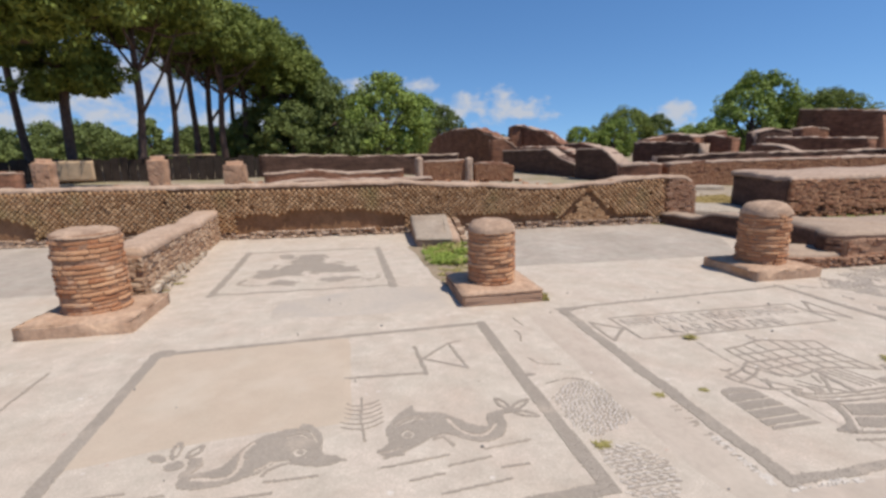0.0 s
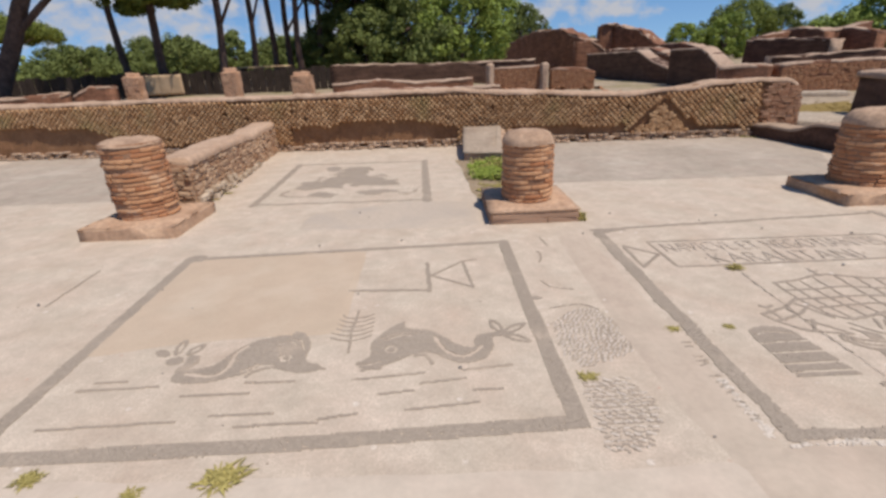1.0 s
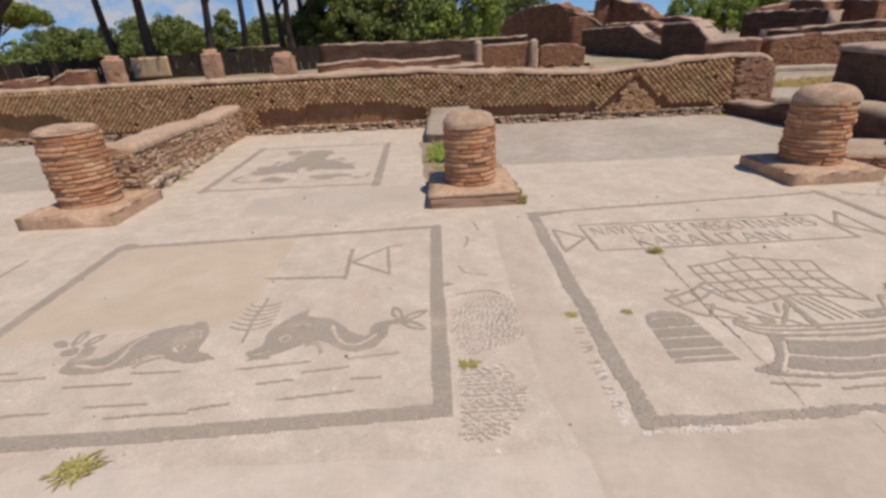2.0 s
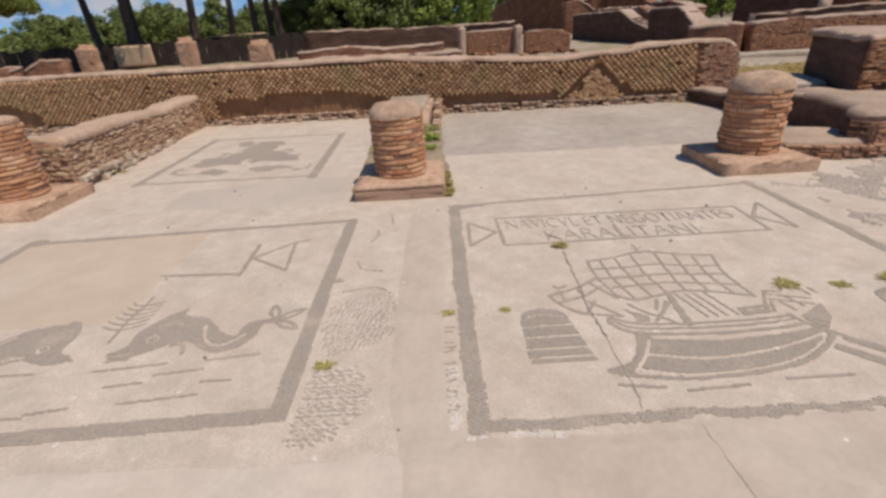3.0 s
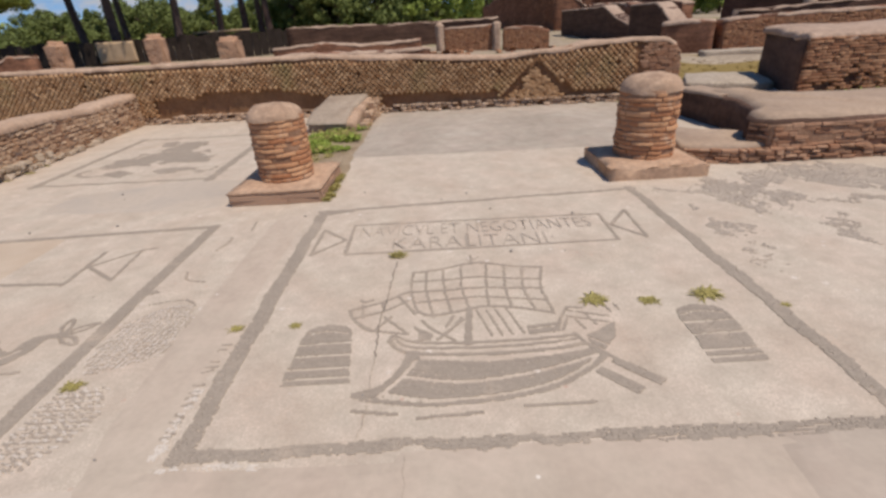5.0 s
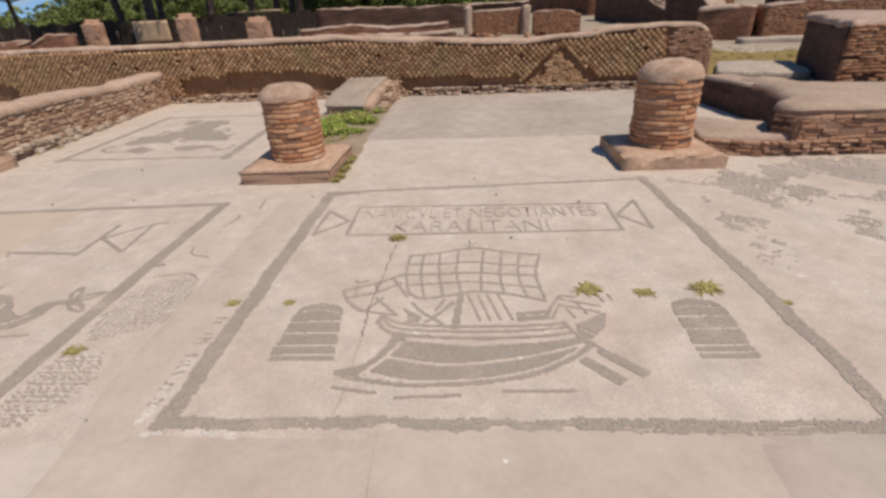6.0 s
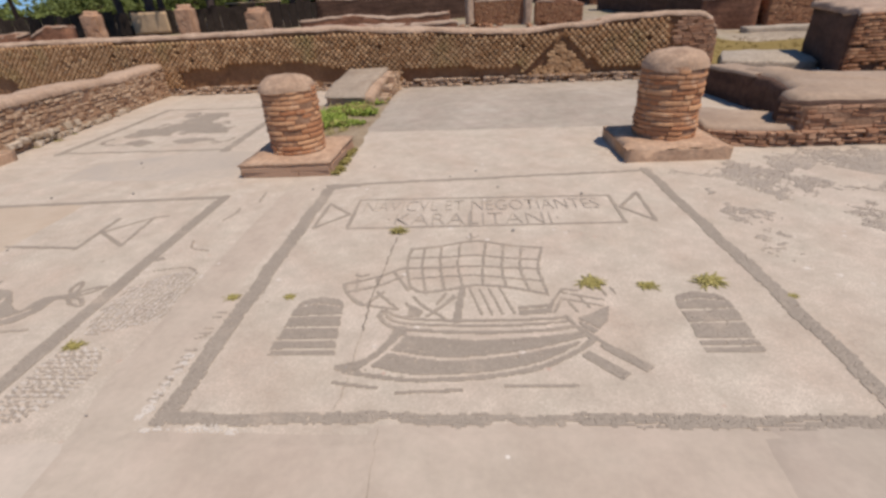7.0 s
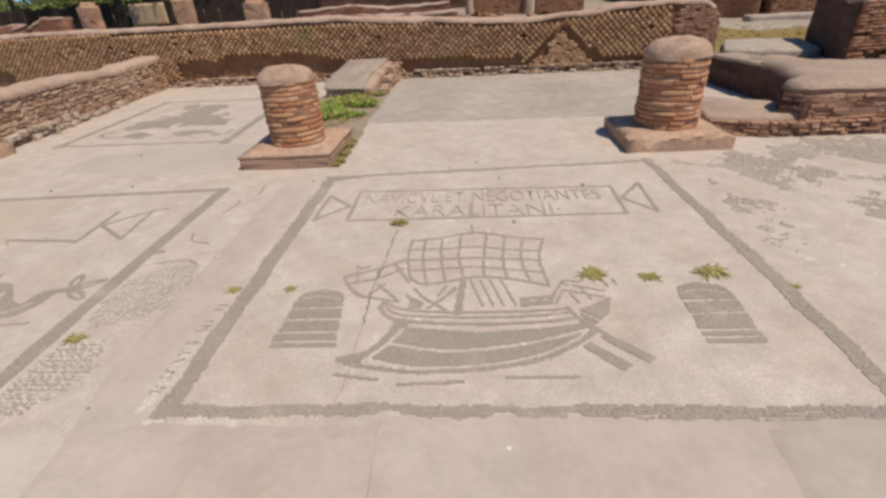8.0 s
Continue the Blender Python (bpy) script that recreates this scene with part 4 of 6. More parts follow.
inlay("mosaic_dolphin", "dark grey mosaic dolphin with a forked tail, facing its twin", [
    ("fill", smooth_line([(-3.34, -2.03), (-3.35, -1.93), (-3.27, -1.97), (-3.13, -1.94), (-3.04, -1.77), (-2.92, -1.66), (-2.76, -1.62), (-2.65, -1.67), (-2.56, -1.80), (-2.54, -1.93),
                          (-2.44, -2.01), (-2.52, -2.06), (-2.64, -2.03), (-2.81, -1.97), (-2.90, -2.04), (-3.00, -2.08), (-3.10, -2.11), (-3.24, -2.11), (-3.32, -2.08)], True)),
    ("no line", smooth_line([(-3.26, -2.02), (-3.12, -2.05), (-3.05, -2.03), (-3.02, -1.94), (-3.03, -1.82), (-2.98, -1.73)]), 0.030),
    ("no line", ring((-2.68, -1.89), 0.034), 0.016), ("no line", smooth_line([(-2.78, -1.72), (-2.70, -1.70), (-2.64, -1.76)]), 0.014),
    ("fill", [(-2.72, -1.64), (-2.70, -1.57), (-2.63, -1.60), (-2.56, -1.72), (-2.54, -1.85), (-2.58, -1.80), (-2.64, -1.68)]), ("no line", smooth_line([(-2.72, -1.655), (-2.64, -1.69), (-2.585, -1.80)]), 0.012), ("fill", [(-2.55, -1.95), (-2.46, -1.97), (-2.39, -2.03), (-2.50, -2.05)]), ("no line", [(-2.92, -2.02), (-2.84, -1.96), (-2.74, -1.97)], 0.02), ("line", smooth_line([(-2.87, -2.07), (-2.84, -2.02), (-2.76, -1.99)]), 0.022),
    ("fill", [(-3.33, -1.95), (-3.34, -1.81), (-3.27, -1.82), (-3.24, -1.90), (-3.29, -1.97)]),
    ("fill", leaf_loop((-3.60, -1.74), (-3.48, -1.81), 0.035)), ("fill", leaf_loop((-3.47, -1.86), (-3.35, -1.88), 0.045)),
    ("line", leaf_loop((-3.44, -1.80), (-3.46, -1.62), 0.025), 0.018), ("line", leaf_loop((-3.36, -1.80), (-3.30, -1.69), 0.03), 0.018)], seed=3)
inlay("mosaic_dolphin", "dark grey mosaic dolphin with a three-leafed tail, facing its twin", [
    ("fill", smooth_line([(-2.21, -1.99), (-2.13, -1.92), (-2.14, -1.78), (-2.09, -1.68), (-1.95, -1.59), (-1.86, -1.61), (-1.74, -1.64), (-1.64, -1.74), (-1.54, -1.84), (-1.45, -1.86), (-1.44, -1.76),
                          (-1.36, -1.72), (-1.32, -1.80), (-1.34, -1.90), (-1.41, -2.00), (-1.53, -2.03), (-1.65, -1.97), (-1.74, -1.90), (-1.84, -1.91), (-1.97, -1.99), (-2.12, -2.05)], True)),
    ("no line", smooth_line([(-1.40, -1.86), (-1.49, -1.95), (-1.57, -1.95), (-1.65, -1.88), (-1.71, -1.73)]), 0.028),
    ("no line", ring((-2.00, -1.85), 0.036), 0.016), ("no line", smooth_line([(-2.05, -1.74), (-1.96, -1.69), (-1.87, -1.69)]), 0.013),
    ("line", smooth_line([(-1.84, -1.93), (-1.77, -1.93), (-1.73, -2.02)]), 0.024), ("fill", [(-2.10, -1.68), (-2.02, -1.57), (-1.93, -1.50), (-1.92, -1.58), (-1.98, -1.62)]), ("no line", [(-2.21, -2.01), (-2.10, -2.0), (-2.05, -1.98)], 0.012), ("line", [(-2.17, -2.06), (-2.05, -2.045)], 0.016), ("no line", smooth_line([(-2.08, -1.72), (-1.97, -1.655), (-1.82, -1.66)]), 0.011),
    ("line", [(-1.40, -1.74), (-1.24, -1.71)], 0.05), ("line", leaf_loop((-1.25, -1.70), (-1.31, -1.53), 0.03), 0.02), ("line", leaf_loop((-1.24, -1.71), (-1.08, -1.60), 0.03), 0.02),
    ("line", leaf_loop((-1.24, -1.73), (-1.08, -1.82), 0.03), 0.02)], seed=4)
inlay("mosaic_waves", "short dark strokes for waves under the dolphins", [("line", [(x, y), (x + w, y + d)], 0.017) for x, y, w, d in (
    (-3.85, -2.46, 0.73, 0.02), (-3.79, -2.07, 0.19, 0.0), (-3.86, -2.14, 0.48, 0.01), (-3.19, -2.23, 0.39, 0.0), (-2.94, -2.41, 0.34, 0.0), (-2.77, -2.50, 0.43, 0.01), (-2.20, -2.15, 0.42, 0.04),
    (-1.80, -2.21, 0.27, 0.03), (-1.54, -2.10, 0.30, 0.03), (-2.03, -2.29, 0.19, 0.02), (-1.87, -2.43, 0.40, 0.04), (-2.85, -2.13, 0.29, -0.01), (-1.49, -2.29, 0.16, 0.0), (-2.34, -2.47, 0.20, 0.03))], seed=5, wear=0.06, cell=0.0085)
inlay("mosaic_tablet", "outline of a broken mosaic tablet with its triangular handle", [
    ("line", [(-2.43, -0.96), (-1.76, -1.01)], 0.032), ("line", [(-1.78, -0.45), (-1.75, -1.03)], 0.034), ("line", [(-1.74, -0.73), (-1.45, -0.44), (-1.39, -0.99), (-1.74, -0.73)], 0.026), ("line", [(-1.45, -0.44), (-1.33, -0.42)], 0.016)], seed=6)
inlay("mosaic_branch", "small dark mosaic fir branch beside a dolphin", [("line", [(-2.29, -1.31), (-2.30, -1.60), (-2.28, -1.86)], 0.018)]
      + [("line", smooth_line([(-2.295, -1.42 - 0.06 * i), (-2.36, -1.41 - 0.06 * i), (-2.40 - 0.012 * min(i, 3), -1.37 - 0.06 * i)]), 0.011) for i in range(6)]
      + [("line", smooth_line([(-2.295, -1.42 - 0.06 * i), (-2.23, -1.41 - 0.06 * i), (-2.17 + 0.008 * min(i, 2), -1.37 - 0.058 * i)]), 0.011) for i in range(6)], seed=7, cell=0.0085)
inlay("mosaic_border", "dark mosaic band framing the sailing ship", [
    ("line", [(0.028, 0.14), (0.018, -1.1), (0.020, -1.84), (0.022, -2.73)], 0.105), ("line", [(-0.01, 0.24), (1.2, 0.30), (3.25, 0.40)], 0.045),
    ("line", [(0.02, -2.73), (0.50, -2.728), (0.98, -2.728)], 0.066), ("line", [(0.95, -2.718), (1.3, -2.716), (1.62, -2.718)], 0.034),
    ("line", [(1.14, -2.732), (1.34, -2.734)], 0.05), ("line", [(1.36, -2.738), (1.5, -2.738)], 0.05), ("line", [(1.64, -2.735), (1.82, -2.737)], 0.058), ("line", [(1.6, -2.722), (2.0, -2.725)], 0.036),
    ("line", [(1.94, -2.737), (2.3, -2.738), (3.27, -2.744)], 0.072), ("no line", [(2.1, -2.755), (2.24, -2.757)], 0.012), ("no line", [(2.72, -2.738), (2.95, -2.742)], 0.010), ("no line", [(2.6, -2.762), (2.8, -2.764)], 0.012), ("line", [(3.20, 0.43), (3.225, -0.9), (3.245, -1.76), (3.24, -2.74)], 0.088), ("fill", [(0.0, 0.12), (0.35, 0.22), (0.3, 0.27), (0.0, 0.24)]),
    ("fill", [(1.2, 0.27), (1.35, 0.3), (1.35, 0.34), (1.22, 0.33)])], seed=8, ragged=0.006)
inlay("mosaic_tablet", "long mosaic tablet outline with a triangle at either end", [
    ("line", [(0.41, -0.17), (2.67, -0.23), (2.66, -0.79), (0.42, -0.78), (0.41, -0.17)], 0.026), ("line", [(0.38, -0.49), (0.14, -0.24), (0.13, -0.75), (0.38, -0.49)], 0.026),
    ("line", [(2.70, -0.49), (2.93, -0.17), (2.90, -0.77), (2.70, -0.49)], 0.026), ("line", [(1.44, -0.50), (1.44, -0.74)], 0.018)], seed=9)


def lettering(text, left, base, width, tall):
    cu = bpy.data.curves.new("letters", "FONT")
    cu.body, cu.size, cu.offset = text, 1.0, -0.018
    ob = new("letters", cu)
    me = bpy.data.meshes.new_from_object(ob)
    bpy.data.objects.remove(ob)
    co = np.array([v.co[:] for v in me.vertices])
    lo, hi = co.min(0), co.max(0)
    for v in me.vertices:
        x, y = left + (v.co.x - lo[0]) / (hi[0] - lo[0]) * width, base + (v.co.y - lo[1]) / (hi[1] - lo[1]) * tall
        v.co = (x, y - 0.028 * (x - left), 0.005)
    me.materials.clear()
    me.materials.append(M_TESSERA_PALE)
    return tagged(new("mosaic_letters", me), "Latin capitals laid in dark tesserae within the tablet", "inscription", kind="structure")


lettering("NAVICVL ET NEGOTIANTES", 0.49, -0.445, 2.05, 0.215)
lettering("\u00b7KARALITANI\u00b7", 0.74, -0.735, 1.42, 0.215)

ship = []
for pts, w in (([(1.00, -1.16), (1.22, -1.12), (1.47, -1.05), (1.72, -1.13), (1.95, -1.18)], 0.022), ([(1.00, -1.29), (1.23, -1.29), (1.47, -1.27), (1.71, -1.32), (1.92, -1.35)], 0.016),
               ([(1.00, -1.43), (1.23, -1.43), (1.47, -1.42), (1.70, -1.45), (1.90, -1.47)], 0.018), ([(1.03, -1.57), (1.24, -1.55), (1.47, -1.54), (1.69, -1.58), (1.89, -1.62)], 0.016),
               ([(1.05, -1.67), (1.14, -1.73), (1.31, -1.70), (1.47, -1.66), (1.68, -1.69), (1.90, -1.77)], 0.022)):
    ship.append(("line", smooth_line(pts), w))
for top, mid, end in (((1.00, -1.16), (1.00, -1.43), (1.05, -1.69)), ((1.10, -1.14), (1.10, -1.41), (1.15, -1.72)), ((1.22, -1.12), (1.23, -1.43), (1.27, -1.71)), ((1.36, -1.10), (1.35, -1.42), (1.39, -1.69)),
                      ((1.55, -1.08), (1.52, -1.42), (1.52, -1.66)), ((1.68, -1.12), (1.65, -1.44), (1.66, -1.69)), ((1.81, -1.15), (1.77, -1.45), (1.80, -1.72)), ((1.95, -1.18), (1.89, -1.46), (1.91, -1.78))):
    ship.append(("line", smooth_line([top, mid, end]), 0.017))
inlay("mosaic_sail", "checked square sail drawn in lines of dark tesserae", ship + [("line", [(1.44, -0.93), (1.44, -1.07)], 0.018), ("line", [(1.41, -0.99), (1.47, -0.99)], 0.012)], seed=10, cell=0.0095)
inlay("mosaic_foresail", "small slanting foresail drawn in lines of dark tesserae", [("line", smooth_line(p), 0.018) for p in (
    [(0.60, -1.62), (0.81, -1.54), (0.94, -1.45), (1.00, -1.42)], [(0.64, -1.71), (0.83, -1.65), (0.98, -1.54)], [(0.69, -1.79), (0.78, -1.86), (0.88, -1.72)], [(0.60, -1.62), (0.66, -1.75), (0.78, -1.86)],
    [(0.81, -1.54), (0.83, -1.66)], [(0.68, -1.57), (0.70, -1.71)], [(0.91, -1.47), (1.04, -1.71)], [(0.78, -1.86), (0.99, -1.91)], [(0.84, -1.72), (1.00, -1.91)], [(1.08, -1.78), (1.15, -1.88), (1.28, -2.00)],
    [(1.23, -1.86), (1.28, -1.75)], [(1.25, -1.91), (1.33, -1.77)], [(1.18, -1.98), (1.34, -1.79)], [(1.04, -1.85), (1.1, -1.96), (1.04, -1.99)], [(0.66, -1.5), (0.69, -1.53), (0.74, -1.51)])]
    + [("fill", [(1.06, -1.86), (1.15, -1.92), (1.14, -1.98), (1.06, -1.98)])], seed=11, cell=0.0095)
inlay("mosaic_ship", "dark mosaic hull of a merchant ship with mast and steering oars", [
    ("fill", smooth_line([(0.73, -2.40), (0.88, -2.34), (0.97, -2.21), (1.01, -2.09), (1.08, -2.10), (1.04, -2.24), (0.96, -2.38), (0.85, -2.44)], True)),
    ("fill", [(1.05, -2.15), (1.46, -2.205), (1.82, -2.175), (2.03, -2.14), (2.08, -2.20), (1.96, -2.30), (1.78, -2.40), (1.55, -2.455), (1.32, -2.48), (1.10, -2.475), (0.92, -2.40), (1.0, -2.3)]),
    ("no line", smooth_line([(1.00, -2.285), (1.28, -2.345), (1.56, -2.325), (1.81, -2.27), (2.05, -2.19)]), 0.026),
    ("no line", smooth_line([(1.06, -2.16), (0.98, -2.30), (0.88, -2.42)]), 0.026), ("line", smooth_line([(0.80, -2.435), (1.09, -2.49), (1.32, -2.49), (1.55, -2.468), (1.78, -2.41), (1.97, -2.30), (2.09, -2.20)]), 0.026),
    ("no line", smooth_line([(0.92, -2.41), (1.12, -2.462), (1.32, -2.465), (1.56, -2.44), (1.77, -2.385), (1.95, -2.285), (2.05, -2.2)]), 0.022),
    ("line", smooth_line([(0.90, -1.97), (0.94, -2.04), (1.06, -2.10), (1.46, -2.135), (1.84, -2.12), (2.0, -2.09)]), 0.024),
    ("line", smooth_line([(0.93, -1.96), (1.05, -2.045), (1.46, -2.075), (1.82, -2.065), (1.98, -2.04)]), 0.018), ("line", smooth_line([(0.89, -1.98), (0.92, -1.925), (1.07, -2.00), (1.46, -2.03), (1.84, -2.02), (1.99, -2.0)]), 0.02),
    ("line", [(1.98, -2.0), (2.03, -2.12), (2.09, -2.2)], 0.02),
    ("fill", [(2.03, -2.02), (2.12, -1.98), (2.24, -1.90), (2.20, -2.04), (2.10, -2.15), (2.05, -2.10)]), ("no line", [(2.0, -2.0), (2.14, -2.12)], 0.014),
    ("fill", [(1.71, -1.90), (1.93, -1.87), (1.90, -1.96), (1.72, -1.98)]), ("no line", [(1.73, -1.93), (1.9, -1.91)], 0.014),
    ("line", [(1.86, -1.97), (2.00, -1.72), (2.09, -1.74)], 0.014), ("line", [(1.92, -1.96), (1.98, -1.82), (2.2, -1.9)], 0.014), ("line", [(2.02, -1.86), (2.05, -1.95)], 0.014), ("line", [(2.09, -1.8), (2.13, -1.92)], 0.014),
    ("line", [(2.0, -1.76), (2.22, -1.84)], 0.012), ("line", [(2.24, -1.72), (2.25, -1.79)], 0.014), ("line", [(2.3, -1.71), (2.31, -1.77)], 0.014),
    ("line", [(2.03, -2.10), (2.14, -2.24)], 0.022), ("fill", [(2.13, -2.215), (2.33, -2.41), (2.28, -2.445), (2.10, -2.26)]), ("fill", [(2.04, -2.29), (2.20, -2.455), (2.15, -2.50), (1.995, -2.325)]),
    ("fill", [(1.365, -1.68), (1.405, -1.68), (1.375, -2.05), (1.33, -2.05)])]
    + [("line", [(x, -1.70), (x + 0.07, -1.97)], 0.014) for x in (1.43, 1.49, 1.55, 1.62)], seed=12, cell=0.0095)
inlay("mosaic_waves", "short dark strokes for water under the ship", [("line", [(0.76, -2.51), (0.98, -2.545)], 0.018), ("line", [(1.08, -2.575), (1.39, -2.56)], 0.018), ("line", [(1.60, -2.535), (1.93, -2.53)], 0.018)], seed=13, cell=0.0085)
for x0, shear, lab in ((0.36, 0.06, "dark striped mosaic of a grain measure before the ship's bow"), (2.63, -0.02, "dark striped mosaic of a grain measure behind the ship's stern")):
    inlay("mosaic_measure", lab, [("fill", smooth_line([(x0 + 0.0, -1.90), (x0 + 0.03, -1.81), (x0 + 0.14, -1.775), (x0 + 0.27, -1.81), (x0 + 0.30, -1.9)]) + [(x0 + 0.29 + shear, -2.31), (x0 - 0.015, -2.31)])]
          + [("no line", [(x0 - 0.05, y), (x0 + 0.45, y + 0.01)], 0.020) for y in ((-1.97, -2.08, -2.19, -2.27) if shear > 0 else (-1.95, -2.07, -2.21, -2.265))]
          + [("no line", smooth_line([(x0 + 0.03, -1.87), (x0 + 0.14, -1.84), (x0 + 0.27, -1.87)]), 0.014)], seed=14 + int(x0))


def scales(name, label, outline, seed, lie, gap_x, gap_y, width=0.010, reach=(0.022, 0.040), mat=None):
    """Rows of small wavy strokes that fill an outline, for rocks or restored ripples."""
    r = random.Random(seed)
    xs, ys = [p[0] for p in outline], [p[1] for p in outline]
    shapes = []
    y = min(ys)
    while y < max(ys):
        x = min(xs) + r.uniform(0, 0.05)
        while x < max(xs):
            inside = False
            for i in range(len(outline)):
                (ax, ay), (bx, by) = outline[i], outline[(i + 1) % len(outline)]
                if (ay > y) != (by > y) and x < (bx - ax) * (y - ay) / (by - ay) + ax:
                    inside = not inside
            if inside:
                a = lie + r.uniform(-0.45, 0.45)
                l = r.uniform(*reach)
                bend = r.uniform(-0.3, 0.3) * l
                shapes.append(("line", [(x - l * math.cos(a), y - l * math.sin(a)), (x + bend, y + bend), (x + l * math.cos(a), y + l * math.sin(a))], width * r.uniform(0.6, 1.1)))
            x += gap_x * r.uniform(0.8, 1.2)
        y += gap_y * r.uniform(0.9, 1.1)
    return inlay(name, label, shapes, seed=seed, wear=0.08, cell=0.007, mat=mat or M_TESSERA_PALE)


scales("mosaic_ripples", "worn patch of rippled dark and white mosaic strokes", [(-0.88, -1.60), (-0.70, -1.44), (-0.54, -1.42), (-0.45, -1.60), (-0.45, -2.0), (-0.62, -2.06), (-0.80, -2.14), (-0.90, -2.0)], 31, 0.95, 0.031, 0.031, 0.0095, (0.010, 0.020))
scales("mosaic_ripples", "worn patch of curling dark and white mosaic strokes", [(-0.86, -2.26), (-0.60, -2.24), (-0.53, -2.45), (-0.56, -2.60), (-0.68, -2.76), (-0.90, -2.80)], 32, -0.30, 0.046, 0.029, 0.013, (0.010, 0.026))
scales("mosaic_ripples", "white mosaic strokes among the dark ripples", [(-0.88, -1.60), (-0.70, -1.44), (-0.54, -1.42), (-0.45, -1.60), (-0.45, -2.0), (-0.62, -2.06), (-0.80, -2.14), (-0.90, -2.0)], 41, 0.95, 0.038, 0.038, 0.012, (0.010, 0.022), M_TESSERA_WHITE)
scales("mosaic_ripples", "white mosaic strokes among the dark curls", [(-0.86, -2.26), (-0.60, -2.24), (-0.53, -2.45), (-0.56, -2.60), (-0.68, -2.76), (-0.90, -2.80)], 42, -0.30, 0.060, 0.042, 0.014, (0.010, 0.022), M_TESSERA_WHITE)
inlay("mosaic_fragments", "thin stray lines left from a lost mosaic", [("line", smooth_line(p), 0.014) for p in (
    [(-0.61, 0.09), (-0.58, -0.14)], [(-0.71, -0.28), (-0.70, -0.4), (-0.75, -0.56)], [(-0.81, -0.93), (-0.75, -1.06), (-0.59, -1.11)], [(-0.85, -1.4), (-0.62, -1.36), (-0.5, -1.45)])]
    + [("line", [(-4.93, -1.0), (-4.96, -0.28)], 0.022), ("line", [(-5.35, -1.5), (-5.38, -1.1)], 0.02)], seed=33, wear=0.15)
# lettering too worn to read, beside the ship's frame
r = random.Random(8)
inlay("mosaic_worn_marks", "worn dark marks beside the ship's frame", [("line", [(-0.13 + r.uniform(-0.01, 0.01), y), (-0.07 + r.uniform(-0.01, 0.01), y + r.uniform(-0.03, 0.03))], 0.014) for y in [-2.62 + 0.05 * i for i in range(15)] if r.random() < 0.75], seed=34)
inlay("mosaic_border", "dark mosaic band framing the lighthouse", [
    ("line", [(-4.24, 1.80), (-4.28, 3.2), (-4.34, 4.66)], 0.10), ("line", [(-4.36, 4.62), (-1.90, 4.50)], 0.05), ("line", [(-1.89, 4.55), (-1.80, 1.70)], 0.11), ("line", [(-4.26, 1.84), (-1.80, 1.74)], 0.05)], seed=35, cell=0.016, ragged=0.008)
inlay("mosaic_lighthouse", "dark stepped mosaic lighthouse with ships at its foot", [
    ("fill", [(-3.86, 2.64), (-3.88, 3.05), (-3.61, 3.10), (-3.43, 3.40), (-3.36, 3.9), (-3.25, 4.22), (-2.92, 4.12), (-2.83, 3.40), (-2.61, 3.15), (-2.30, 3.08), (-2.26, 2.70), (-2.95, 2.70), (-2.99, 2.92), (-3.15, 2.93), (-3.16, 2.64)]),
    ("fill", smooth_line([(-3.66, 3.90), (-3.71, 4.28), (-3.43, 4.22), (-3.41, 3.9)], True)), ("line", [(-3.66, 3.1), (-3.6, 3.42), (-3.5, 3.4)], 0.05), ("line", [(-2.72, 3.3), (-2.6, 3.42), (-2.5, 3.3)], 0.05), ("line", [(-2.92, 4.0), (-2.78, 3.9)], 0.07),
    ("line", smooth_line([(-4.00, 2.48), (-3.94, 2.27), (-3.54, 2.17)]), 0.05), ("fill", smooth_line([(-3.60, 2.22), (-3.50, 2.38), (-3.28, 2.34), (-3.13, 2.18), (-3.32, 2.13)], True)),
    ("fill", smooth_line([(-2.84, 2.23), (-2.76, 2.42), (-2.53, 2.42), (-2.29, 2.30), (-2.50, 2.18)], True)), ("line", smooth_line([(-2.32, 2.27), (-2.08, 2.16), (-2.0, 2.40)]), 0.04)], seed=36, cell=0.016, ragged=0.035)
# ruined mosaic beyond the ship's frame
patches = [("fill", smooth_line([(3.85, 0.13), (3.91, 0.41), (4.13, 0.62), (4.22, 0.42), (4.34, 0.32), (4.63, 0.74), (4.83, 0.80), (4.88, 0.58), (4.76, 0.33), (4.55, 0.28), (4.40, 0.05), (4.56, 0.07), (4.65, -0.06), (4.55, -0.18), (4.35, -0.26), (4.30, 0.0), (4.10, -0.14), (3.94, -0.13)], True, 5)),
           ("fill", smooth_line([(4.10, -0.20), (4.22, -0.15), (4.17, -0.32), (4.08, -0.42), (4.03, -0.34)], True, 5)),
           ("fill", smooth_line([(5.02, 0.80), (5.45, 0.86), (5.9, 0.60), (6.1, 0.1), (5.5, -0.15), (5.30, 0.10), (5.05, 0.12), (4.97, 0.26), (4.92, 0.50)], True, 5)), ("line", [(4.68, -0.18), (5.03, -0.24), (5.6, -0.26)], 0.05)]
patches += [("no blotch", [(cx, cy), (rx, ry)], 0.55) for cx, cy, rx, ry in ((4.10, 0.12, 0.16, 0.04), (4.45, 0.20, 0.14, 0.05), (4.62, 0.55, 0.05, 0.08), (5.15, 0.35, 0.12, 0.05), (5.35, 0.65, 0.2, 0.05), (5.45, 0.10, 0.12, 0.10), (3.98, 0.35, 0.06, 0.06), (4.48, -0.12, 0.12, 0.03), (5.6, 0.35, 0.25, 0.05))]
patches += [("no blotch", [(4.9, 0.2), (3.0, 3.0)], -0.62)]
